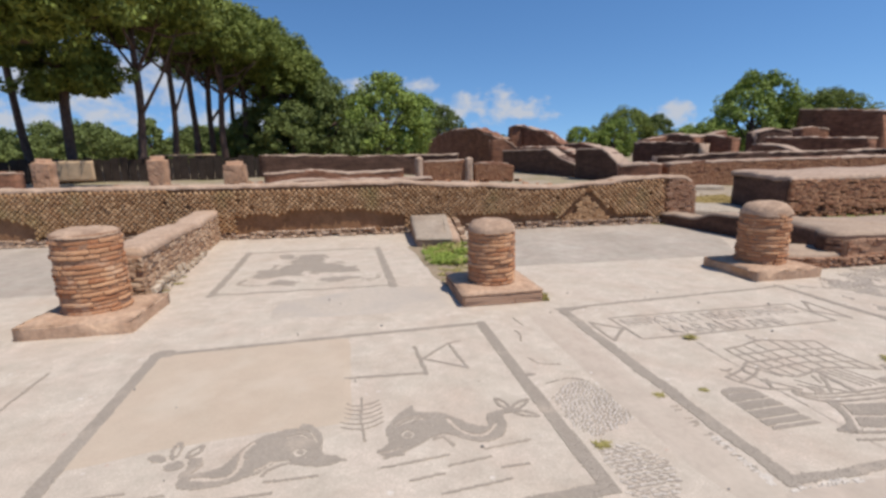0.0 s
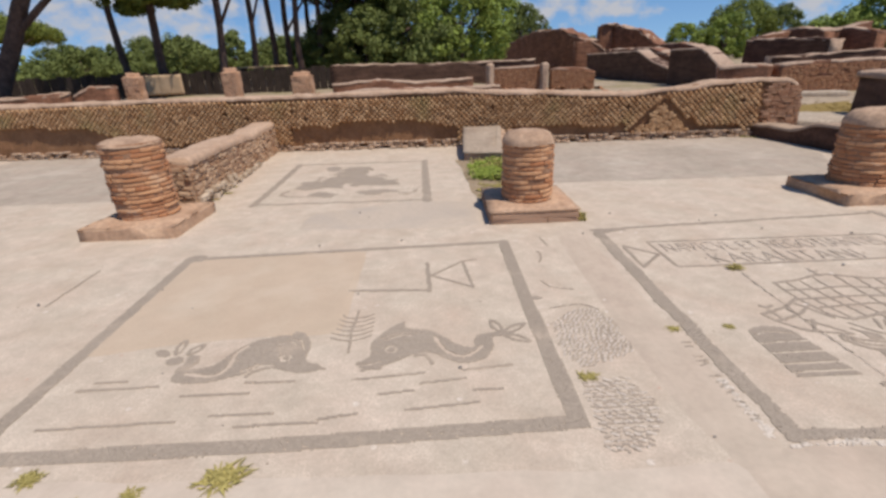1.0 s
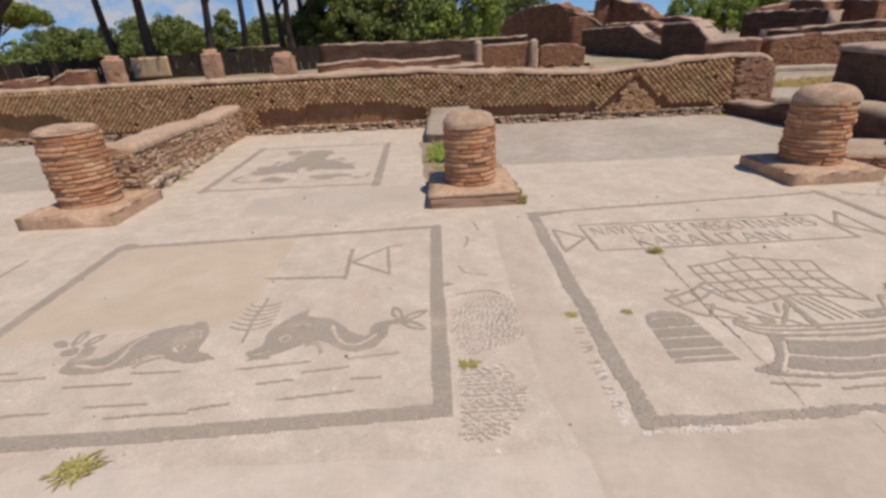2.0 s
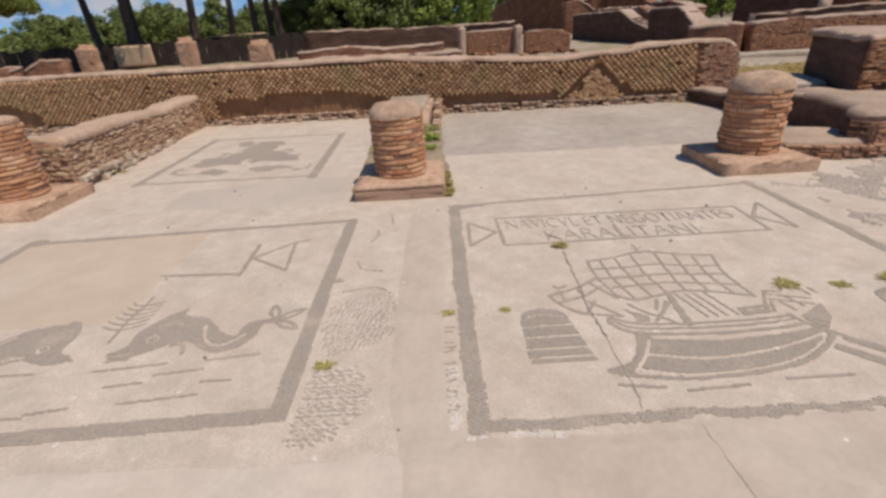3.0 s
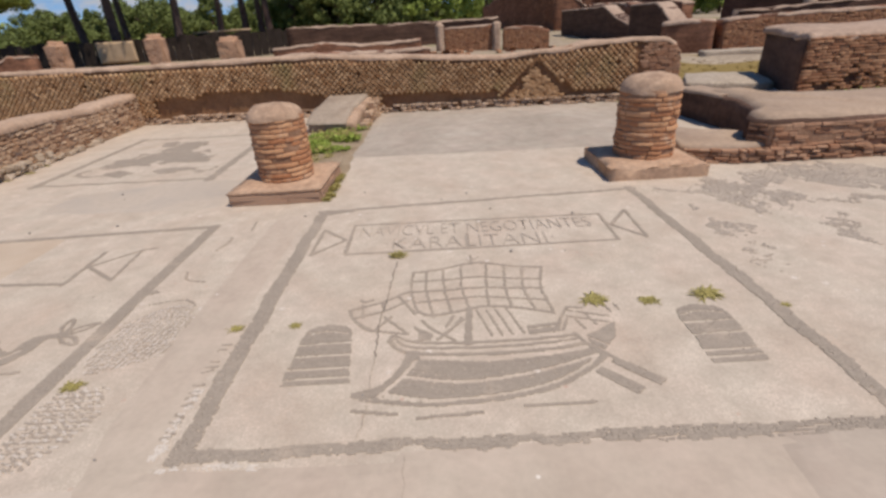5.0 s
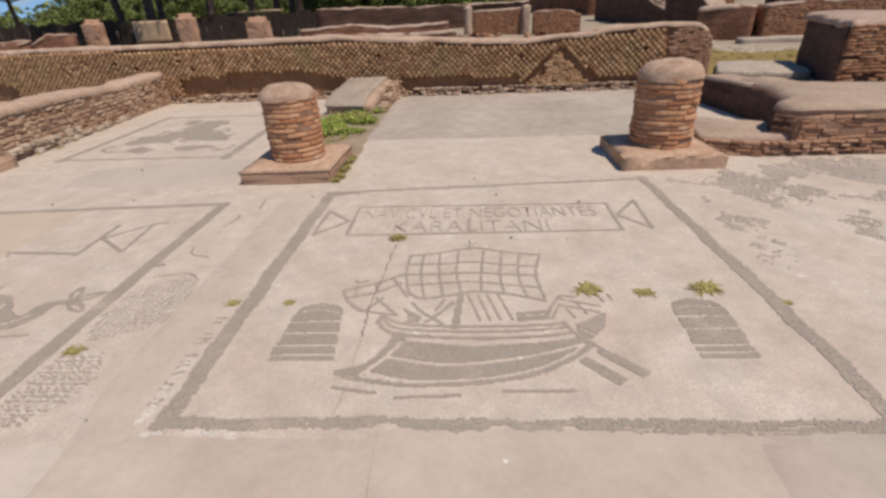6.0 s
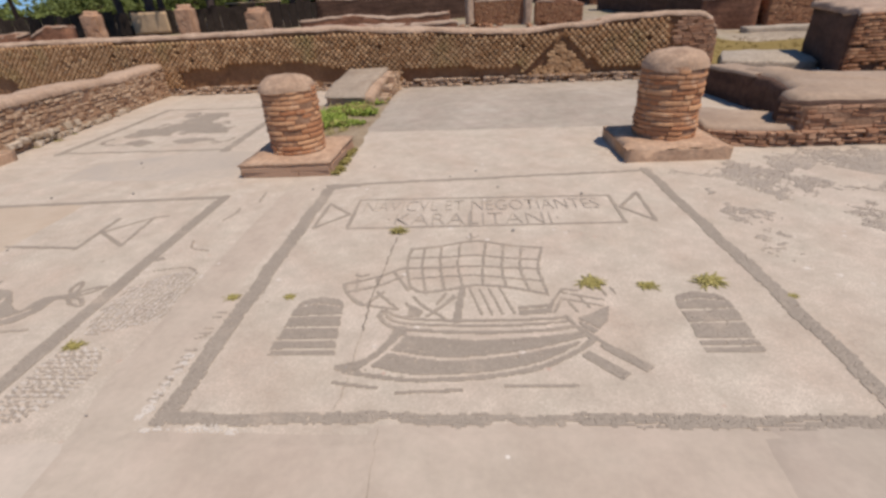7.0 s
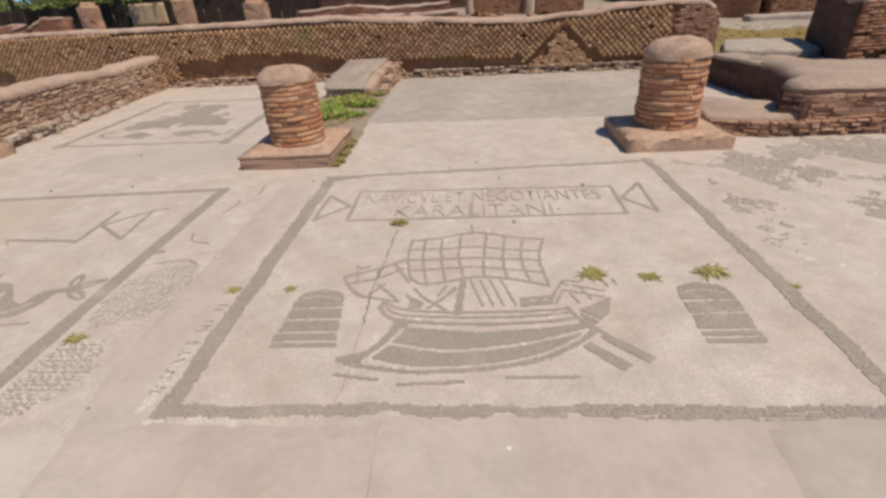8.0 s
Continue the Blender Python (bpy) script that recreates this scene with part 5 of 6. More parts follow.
patches += [("blotch", [(cx, cy), (rx, ry)], 0.6) for cx, cy, rx, ry in ((3.53, 0.25, 0.12, 0.04), (3.73, 0.20, 0.06, 0.11), (3.52, -0.15, 0.05, 0.05), (3.60, -0.47, 0.07, 0.035), (4.40, -1.05, 0.05, 0.10), (3.52, -1.10, 0.06, 0.025), (3.67, -1.06, 0.05, 0.03), (3.95, -0.28, 0.10, 0.02))]
patches += [("line", smooth_line(p), w) for p, w in (([(3.49, -0.76), (3.50, -0.67), (3.60, -0.62), (3.72, -0.60), (3.73, -0.70), (3.76, -0.84)], 0.045), ([(3.50, -0.78), (3.56, -0.86), (3.63, -0.90)], 0.03), ([(3.58, -0.66), (3.60, -0.76), (3.56, -0.82)], 0.05),
            ([(3.66, -0.63), (3.68, -0.73)], 0.03), ([(3.48, -1.18), (3.49, -1.31), (3.51, -1.45)], 0.018), ([(4.43, -0.86), (4.39, -0.95), (4.39, -1.09)], 0.06), ([(4.48, -0.70), (4.56, -0.60), (4.64, -0.58), (4.62, -0.70), (4.54, -0.80), (4.46, -0.80), (4.48, -0.70)], 0.03), ([(4.54, -0.66), (4.57, -0.72), (4.52, -0.76)], 0.02))]
inlay("mosaic_remnant", "ragged remnants of a dark figured mosaic", patches, seed=37, wear=0.08, mat=M_TESSERA_PALE, ragged=0.05)
# white tesserae left along the worn corner of the ship's frame
r = random.Random(18)
inlay("mosaic_white_edge", "remnants of white tesserae at the worn corner of the ship's frame", [("blotch", [(x + r.uniform(-0.012, 0.012), y), (0.034, 0.028)], 0.7) for x, y in [(-0.085, -2.72 + 0.05 * i) for i in range(9)]]
      + [("blotch", [(-0.02 + 0.05 * i, -2.795 + r.uniform(-0.008, 0.008)), (0.036, 0.022)], 0.7) for i in range(9)], seed=38, wear=0.2, mat=M_TESSERA_WHITE)


# ---- ruins behind ----
def ruin(p0, p1, thick, heights, label, z0=-0.1, name="ruined_wall", step=0.5, rough=0.05, mat=None, brick=None, seed=1, coping=True):
    """A ruined wall: body, coping, and courses of brick on its faces where it is near."""
    a, b = Vector(p0), Vector(p1)
    length = (b - a).length
    top = profile([(length * t, h) for t, h in heights], True)
    g = random.Random(seed * 7 + 1)
    bumps = [g.uniform(-1, 1) for _ in range(60)]

    def ragged(s):
        i = s / max(length, 0.1) * 50
        k = int(i)
        f = i - k
        return top(s) + (bumps[k % 60] * (1 - f) + bumps[(k + 1) % 60] * f) * rough * 0.7
    mid = a.lerp(b, 0.5)
    w = thing(name, (mid.x, mid.y, 0), label, "wall", "ruined walls behind")
    loaf("body", p0, p1, thick, ragged, mat or M_RUIN, w, "", z0, step, rough, soft=min(0.06, thick * 0.1), grain=0.6)
    if coping:
        loaf("coping", p0, p1, thick, ragged, M_RUIN_TOP, w, "pale weathered coping", 0.0, step * 0.8, rough, band=min(0.12, 0.05 + thick * 0.06), grow=0.02, grain=0.4, soft=0.08)
    # thin added end in a paler material: the sunlit side of a shade-dark body
    if mat is M_SHADE_DARK:
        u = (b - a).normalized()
        loaf("end_face", a - u * 0.03, a + u * 0.06, thick * 0.97, lambda s: ragged(0) - 0.04, M_RUIN_TOP, w, "broken end coloured pale for sunlight", z0, 0.04, rough * 0.6, soft=0.05)
    if brick:
        u = (b - a).normalized()
        n = Vector((u.y, -u.x)) * thick / 2
        h = Heap()
        courses(w, a + n, b + n, 0.0, lambda s: ragged(s) - 0.12, 0.06, 0.2, 0.08, 0.03, heap=h, kinds=CHIPS, seed=seed, missing=0.05)
        courses(w, a - n, a + n, 0.0, lambda s: ragged(0) - 0.12, 0.06, 0.2, 0.08, 0.03, heap=h, kinds=CHIPS, seed=seed + 50, missing=0.05)
        tagged(h.build("brickwork", M_BRICK_STUFF, w, "weathered brick facing"), kind="stuff")
    return w


mass = thing("ruined_wall", (11, 6, 0), "thick ruined brick wall with a dark shaded end and pale top", "wall", "ruined walls behind")
MASS = [(7.95, 4.85), (18.0, 5.05), (18.0, 8.3), (9.1, 7.8)]
# the shaded left end is deepened by the body's dark base colour
mesa("body", MASS, -0.05, 1.06, M_SHADE_DARK, mass, "old plaster darkened for shade", 0.03, 0.06, 0.3)
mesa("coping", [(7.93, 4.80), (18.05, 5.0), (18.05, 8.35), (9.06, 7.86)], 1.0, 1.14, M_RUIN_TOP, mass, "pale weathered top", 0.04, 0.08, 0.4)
heap = Heap()
courses(mass, (7.97, 4.82), (17.5, 5.02), 0.0, lambda s: 1.03, 0.055, 0.18, 0.08, 0.025, heap=heap, kinds=CHIPS, seed=61, missing=0.06, uneven=0.2, skip=lambda s, z: z < 0.3 + 0.35 * noise.noise(Vector((s * 1.5, 0, 4))))
courses(mass, (7.97, 4.82), (17.5, 5.02), 0.0, lambda s: 0.5, 0.08, 0.13, 0.10, 0.02, heap=heap, kinds=ROUND_CHIPS, seed=62, missing=0.3, uneven=0.5)
tagged(heap.build("brickwork", M_BRICK_STUFF, mass, "weathered brick facing"), kind="stuff")
ruin((12.2, 15.4), (26.0, 14.6), 0.8, [(0, 1.14), (0.06, 1.22), (0.2, 1.26), (1, 1.36)], "long ruined brick wall with a pale coping", brick=True, seed=4, step=0.25, rough=0.03)
ruin((10.4, 16.4), (12.1, 15.6), 1.3, [(0, 1.12), (0.5, 1.2), (1, 1.16)], "broken stub of masonry with a bright top", seed=5, step=0.2, rough=0.03)
stones = [("stone_kerb", [(6.7, 6.5), (7.9, 5.9), (8.3, 6.0), (8.95, 7.7), (7.5, 8.2)], 0.17), ("stone_kerb", [(10.6, 13.2), (13.4, 12.9), (13.5, 13.8), (10.9, 14.2)], 0.22)]
for nm, plan, h in stones:
    k = mesa(nm, plan, -0.05, h, M_KERB, None, "", 0.02, 0.04, 0.25)
    tagged(k, "broad pale kerb stone half sunk in the ground", "kerb", "kerb stones")
turf = slab("dry_grass_patch", [(6.4, 7.2), (9.3, 6.6), (12.8, 12.7), (10.2, 14.6)], 0.04, M_DRY, "patch of yellowed dry grass between walls", 0.14, 0.15, "grass", 0.1)

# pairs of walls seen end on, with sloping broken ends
# both bodies are coloured dark, as their left faces lie in shade
ruin((12.6, 24.6), (12.5, 40.0), 0.8, [(0, 0.95), (0.12, 1.3), (0.24, 1.75), (0.30, 2.05), (0.5, 2.0), (1, 2.0)], "ruined wall coloured dark for shade, with a sloping broken end", seed=6, mat=M_SHADE_DARK, rough=0.025, step=0.4)
ruin((12.3, 18.6), (12.3, 24.0), 0.8, [(0, 0.9), (0.12, 1.3), (0.36, 1.88), (0.42, 1.95), (1, 1.95)], "ruined wall coloured dark for shade, with a sloping broken end", seed=7, mat=M_SHADE_DARK, rough=0.025, step=0.3)
ruin((1.75, 23.2), (4.3, 23.2), 0.6, [(0, 1.42), (1, 1.46)], "low brick wall between stone posts", seed=8, brick=True)
ruin((4.9, 23.2), (7.3, 23.1), 0.6, [(0, 1.25), (0.8, 1.2), (1, 1.0)], "low brick wall beside a stone post", seed=9, brick=True)
for x in (1.47, 4.46):
    p = block("stone_post", (0.42, 0.5, 1.70 if x < 3 else 1.62), (x, 22.9, -0.05), M_RUIN_TOP, None, "", 0.03, 3, 0.08)
    tagged(p, "weathered brown upright stone post", "post", "stone posts")
ruin((15.4, 49.5), (9.5, 78.0), 1.2, [(0, 3.5), (0.05, 3.7), (0.2, 5.0), (0.45, 5.2), (0.7, 4.6), (1, 3.4)], "tall ruined brick wall broken off at its end", seed=10, step=0.8, rough=0.12)
ruin((13.6, 49.6), (16.8, 49.2), 1.1, [(0, 3.3), (0.5, 3.4), (1, 2.4)], "tall ruined brick wall end in the sun", seed=11, step=0.4, rough=0.1)
ruin((19.5, 60.0), (24.5, 59.0), 1.5, [(0, 5.4), (0.45, 5.6), (0.7, 4.7), (1, 3.9)], "tall ruined brick wall broken off slantwise", seed=12, step=0.5, rough=0.15)
ruin((21.8, 59.0), (24.4, 50.0), 1.5, [(0, 5.3), (0.5, 4.4), (1, 2.0)], "ruined wall with a sloping broken edge", seed=13, step=0.6, rough=0.15)
ruin((17.2, 33.0), (17.2, 48.0), 1.4, [(0, 1.6), (0.3, 2.2), (1, 2.4)], "low ruined wall running away between other walls", seed=14, step=0.6, rough=0.1)
for k, (a, b, th, hs) in enumerate((
        ((24.0, 27.2), (23.6, 35.1), 0.9, [(0, 2.2), (0.3, 2.35), (1, 2.5)]), ((36.0, 24.4), (35.6, 33.0), 1.0, [(0, 2.4), (0.5, 2.55), (1, 2.7)]), ((46.0, 31.0), (45.5, 39.0), 1.4, [(0, 4.9), (0.4, 5.3), (1, 5.8)]),
        ((48.0, 30.5), (62.0, 29.0), 1.4, [(0, 3.6), (0.06, 4.8), (0.28, 5.0), (0.31, 5.9), (0.6, 6.1), (1, 5.7)]), ((30.0, 24.5), (29.0, 27.5), 1.4, [(0, 1.5), (0.4, 2.0), (1, 2.1)]), ((28.0, 33.0), (27.4, 38.0), 1.0, [(0, 2.9), (0.5, 3.3), (1, 3.0)]),
        ((36.5, 36.0), (40.0, 35.5), 1.4, [(0, 3.3), (0.5, 3.7), (1, 3.3)]), ((41.0, 35.6), (44.0, 35.2), 1.4, [(0, 3.6), (0.5, 3.7), (1, 3.5)]), ((32.5, 33.5), (32.2, 38.0), 1.0, [(0, 2.7), (0.5, 3.1), (1, 3.2)]),
        ((18.0, 24.5), (33.0, 21.4), 0.8, [(0, 1.35), (0.3, 1.5), (1, 1.55)]), ((24.5, 36.0), (34.5, 37.5), 1.0, [(0, 2.7), (0.3, 3.1), (0.6, 2.9), (1, 3.6)]), ((30.5, 18.5), (44.0, 16.4), 0.9, [(0, 1.45), (0.4, 1.6), (1, 1.5)]),
        ((33.0, 17.3), (32.4, 20.8), 0.8, [(0, 1.4), (1, 1.6)]), ((20.0, 34.0), (19.4, 41.0), 0.9, [(0, 2.0), (0.5, 2.5), (1, 2.6)]))):
    # every third wall gets the base colour with shade painted in
    ruin(a, b, th, hs, "ruined reddish brick wall with a pale broken top", seed=20 + k, step=0.5, rough=0.07, mat=M_RUIN if k % 3 else M_SHADE_DARK)
hill = Heap()
g = random.Random(77)
for i in range(420):
    x, y = g.uniform(14, 48), g.uniform(20, 46)
    s = g.uniform(0.25, 0.8)
    hill.add(g.choice(ROUND_CHIPS), Matrix.Translation((x, y, ground_height(x, y) + s * 0.15)) @ Euler((g.uniform(-0.3, 0.3), g.uniform(-0.3, 0.3), g.uniform(0, 6.3))).to_matrix().to_4x4() @ Matrix.Diagonal((s, s * 0.7, s * 0.6, 1)))
for i in range(260):
    x, y = g.uniform(-16, 8), g.uniform(9, 24)
    s = g.uniform(0.12, 0.45)
    hill.add(g.choice(ROUND_CHIPS), Matrix.Translation((x, y, ground_height(x, y) + s * 0.1)) @ Euler((g.uniform(-0.3, 0.3), g.uniform(-0.3, 0.3), g.uniform(0, 6.3))).to_matrix().to_4x4() @ Matrix.Diagonal((s, s * 0.7, s * 0.55, 1)))
tagged(hill.build("fallen_stones", M_BRICK_STUFF), "fallen stones and rubble strewn among the ruins", "rubble", kind="stuff")

# brick piers and posts behind the left of the wall
for x, y, w, h, lab in ((-14.75, 17.3, 0.74, 1.95, "squat brick pier with a flat pale top"), (-10.33, 16.9, 0.72, 1.97, "squat rounded brick pier"), (-7.36, 17.1, 0.90, 1.70, "broad squat brick pier with a rounded top")):
    pier = thing("brick_pier", (x, y, 0), lab, "pier", "brick piers")
    block("body", (w, w * 0.8, h), (x, y, -0.05), M_TAN, pier, "", 0.035, 5, 0.14)
    heap = Heap()
    courses(pier, (x - w / 2 + 0.04, y - w * 0.4), (x + w / 2 - 0.04, y - w * 0.4), 0.0, lambda s: h - 0.22, 0.065, 0.2, 0.06, 0.004, heap=heap, kinds=CHIPS, seed=int(abs(x)), tight=True)
    tagged(heap.build("brickwork", M_PIER, pier), kind="stuff")
tagged(block("plaster_panel", (2.6, 0.16, 1.35), (-20.9, 30.95, 0.45), M_PANEL, None, "", 0.02, 4, 0.03), "pale ochre plaster panel standing before the dark fence", "panel")
ruin((-16.4, 16.0), (-15.0, 16.2), 0.7, [(0, 1.15), (0.5, 1.45), (1, 1.4)], "broken stub of a low wall", seed=40, step=0.2)
ruin((-22.0, 15.2), (-16.6, 15.6), 0.8, [(0, 1.0), (0.5, 1.1), (1, 1.25)], "low ruined wall with a pale coping", seed=42, step=0.3)
ruin((-7.0, 21.5), (0.4, 22.6), 0.9, [(0, 0.95), (0.3, 1.1), (0.6, 0.9), (1, 1.0)], "crumbled low wall with a pale coping", seed=43, step=0.3, rough=0.03)
ruin((-6.0, 15.5), (1.0, 15.8), 0.8, [(0, 0.75), (0.3, 0.9), (0.7, 0.8), (1, 0.85)], "crumbled low wall with a pale coping", seed=44, step=0.3, rough=0.03)
ruin((-9.0, 31.5), (5.5, 30.5), 0.6, [(0, 1.95), (0.5, 1.8), (1, 1.75)], "long dark ruined wall under the trees", seed=45, step=0.5, rough=0.06, mat=M_SHADE_DARK)
# boards stand in for a dark band of tree shade and hedge
fence = thing("fence", (-22, 31, 0), "board fence coloured dark for the pine shade and hedge", "fence", kind="")
for i in range(70):
    x = -47 + i * 0.55
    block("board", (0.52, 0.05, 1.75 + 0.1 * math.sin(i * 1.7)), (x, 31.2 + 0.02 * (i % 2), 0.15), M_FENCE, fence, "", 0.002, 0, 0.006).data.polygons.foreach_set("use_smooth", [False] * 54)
tagged(block("plank", (4.4, 0.9, 0.12), (-15.6, 36.5, 2.02), M_PANEL, None, "", 0.01, 3, 0.02, -0.1), "long pale board laid on low trestles", "plank")
for x, y in ((-17.3, 36.65), (-13.9, 36.3)):
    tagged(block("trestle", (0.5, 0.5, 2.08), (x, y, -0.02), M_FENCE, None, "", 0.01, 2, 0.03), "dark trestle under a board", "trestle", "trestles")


# ---- trees ----
def tube(bm, pts, radii, seg=8):
    prev = None
    for i, p in enumerate(pts):
        p = Vector(p)
        d = (Vector(pts[min(i + 1, len(pts) - 1)]) - Vector(pts[max(i - 1, 0)])).normalized()
        side = d.orthogonal().normalized()
        up = d.cross(side)
        ring_v = [bm.verts.new(p + (side * math.cos(2 * math.pi * k / seg) + up * math.sin(2 * math.pi * k / seg)) * radii[i] * (1 + 0.12 * math.sin(k * 2.3 + i))) for k in range(seg)]
        if prev:
            for k in range(seg):
                bm.faces.new((prev[k], prev[(k + 1) % seg], ring_v[(k + 1) % seg], ring_v[k]))
        prev = ring_v
    bm.faces.new(prev)


def leaves(name, clumps, per, size, mat, parent, seed, stretch=2.2, flat=0.7):
    """Many small leaf blades gathered round clump centres (x, y, z, radius)."""
    rs = np.random.RandomState(seed)
    c = np.repeat(np.array(clumps), per, axis=0)
    k = len(c)
    d = rs.normal(size=(k, 3))
    d /= np.linalg.norm(d, axis=1)[:, None]
    rad = rs.uniform(0.35, 1.0, k) ** 0.5
    d2 = d * np.array([1, 1, flat])
    p = c[:, :3] + d2 * (c[:, 3] * rad)[:, None]
    n = d + rs.normal(size=(k, 3)) * 0.55
    n[:, 2] += 0.35
    n /= np.linalg.norm(n, axis=1)[:, None]
    t = np.cross(n, rs.normal(size=(k, 3)))
    t /= np.linalg.norm(t, axis=1)[:, None]
    b = np.cross(n, t)
    s = size * rs.uniform(0.6, 1.3, k)[:, None]
    v = np.stack([p - t * s * stretch / 2, p - b * s / 2 + n * s * 0.12, p + t * s * stretch / 2, p + b * s / 2 + n * s * 0.12], 1)
    f = np.arange(k * 4).reshape(-1, 4)
    return raw(name, v.reshape(-1, 3).tolist(), f.tolist(), mat, parent)


def pine(x, y, tall, crown, depth, seed, label, fork=False, lean=(0, 0), thick=0.34, lobes_low=()):
    g = random.Random(seed)
    z0 = ground_height(x, y) - 0.1
    t = thing("umbrella_pine", (x, y, z0), label, "tree", "umbrella pines")
    bm = bmesh.new()
    base = tall - depth
    top = Vector((x + lean[0], y + lean[1], base + depth * 0.3))
    pts = [Vector((x, y, z0)).lerp(top, i / 7) + Vector((math.sin(i * 1.3 + seed) * 0.12, math.cos(i * 1.7 + seed) * 0.12, 0)) for i in range(8)]
    tube(bm, pts, [thick * (1.25 if i == 0 else 1.0 - 0.055 * i) for i in range(8)])
    trunk = part("trunk", bm, M_BARK, t, "dark reddish bark")
    for i in range(9 if fork else 7):
        bm = bmesh.new()
        a = i * 2.4 + g.uniform(-0.4, 0.4)
        start = pts[g.choice((5, 6, 6, 7)) if not (fork and i == 0) else 3]
        rr = crown * g.uniform(0.45, 0.85)
        end = Vector((top.x + rr * math.cos(a), top.y + rr * math.sin(a), base + depth * g.uniform(0.25, 0.55)))
        mid = start.lerp(end, 0.5) + Vector((0, 0, -0.12 * rr))
        tube(bm, [start, start.lerp(mid, 0.5) + Vector((0, 0, 0.02)), mid, mid.lerp(end, 0.5) + Vector((0, 0, 0.1)), end], [thick * 0.42, thick * 0.36, thick * 0.3, thick * 0.22, thick * 0.1], 6)
        part("limb", bm, M_BARK, trunk)
    clumps = []
    for i in range(int(34 * crown * crown / 4) + 60):
        a, q = g.uniform(0, 6.283), math.sqrt(g.random())
        lump = 1 + 0.16 * math.sin(3 * a + seed) + 0.1 * math.sin(7 * a + 2 * seed)
        rr = q * crown * lump
        roof = math.sqrt(max(0.0, 1 - q ** 2.4))
        z = base + depth * (0.18 + 0.10 * q) + depth * 0.78 * roof * (g.random() ** 0.4) + noise.noise(Vector((rr * math.cos(a), rr * math.sin(a), seed)) / 1.7) * depth * 0.14
        clumps.append((top.x + rr * math.cos(a), top.y + rr * math.sin(a), z, g.uniform(0.55, 1.15)))
    for dx, z, rad, k in lobes_low:
        for i in range(k):
            a, q = g.uniform(0, 6.283), math.sqrt(g.random())
            clumps.append((x + dx + rad * q * math.cos(a), y + rad * q * math.sin(a), z + rad * 0.35 * g.uniform(-1, 1) * math.sqrt(1 - q * q * 0.9), g.uniform(0.4, 0.8)))
    leaves("crown", clumps, 90, 0.15, M_PINE, t, seed, 2.6)
    return t


def place(px_slope, y):
    return -2.245 + px_slope * (y + 4.58)


def bearing(px):
    return math.tan(radians(10.4) + math.atan((px - 784) / 833))


for px, y, tall, crown, depth, seed, fork, lean in (
        (60, 36, 19, 6.0, 9.0, 1, False, (-0.6, 0)), (133, 44, 21, 5.5, 10, 14, False, (0, 0)),
        (259, 33, 14.6, 5.2, 5.4, 3, True, (0.5, 0)), (318, 44, 18.2, 6.0, 7.5, 4, True, (0.5, 0)), (357, 50, 18.0, 5.5, 7.0, 5, False, (0, 0)), (382, 52, 18.0, 5.5, 8.0, 6, True, (0.4, 0)),
        (402, 47, 16.4, 5.5, 7.5, 7, False, (0.4, 0)), (445, 53, 17.2, 5.5, 8.5, 8, False, (0, 0)), (478, 56, 16.4, 5.5, 8.5, 9, False, (0.3, 0)), (505, 55, 14.6, 5.0, 8.0, 10, False, (0.5, 0)),
        (535, 58, 13.0, 4.6, 7.5, 11, False, (0.5, 0)), (425, 60, 17.4, 6, 9, 12, False, (0, 0))):
    pine(place(bearing(px), y), y, tall, crown, depth, seed, "tall umbrella pine with a forked bare trunk and broad crown" if fork else "tall umbrella pine with a straight bare trunk and flat crown", fork, lean, 0.30 if y < 46 else 0.36)


pine(place(bearing(135), 32.5), 32.5, 16.5, 5.5, 8.0, 2, "tall umbrella pine with low drooping boughs", False, (0.2, 0), 0.34, ((0.9, 7.0, 2.4, 60), (-1.4, 6.6, 1.7, 26), (2.6, 7.6, 1.8, 30), (0.0, 8.6, 3.4, 80)))
pine(-23.2, 19.5, 14.0, 6.6, 8.2, 21, "big near umbrella pine with a thick dark trunk", True, (4.2, 1.0), 0.42, ((6.5, 8.2, 2.8, 120), (3.5, 8.0, 3.4, 140), (5.0, 9.5, 5.0, 200)))


pine(-57.0, 60.0, 9.2, 7.0, 3.6, 33, "distant umbrella pine with a flat spreading crown")


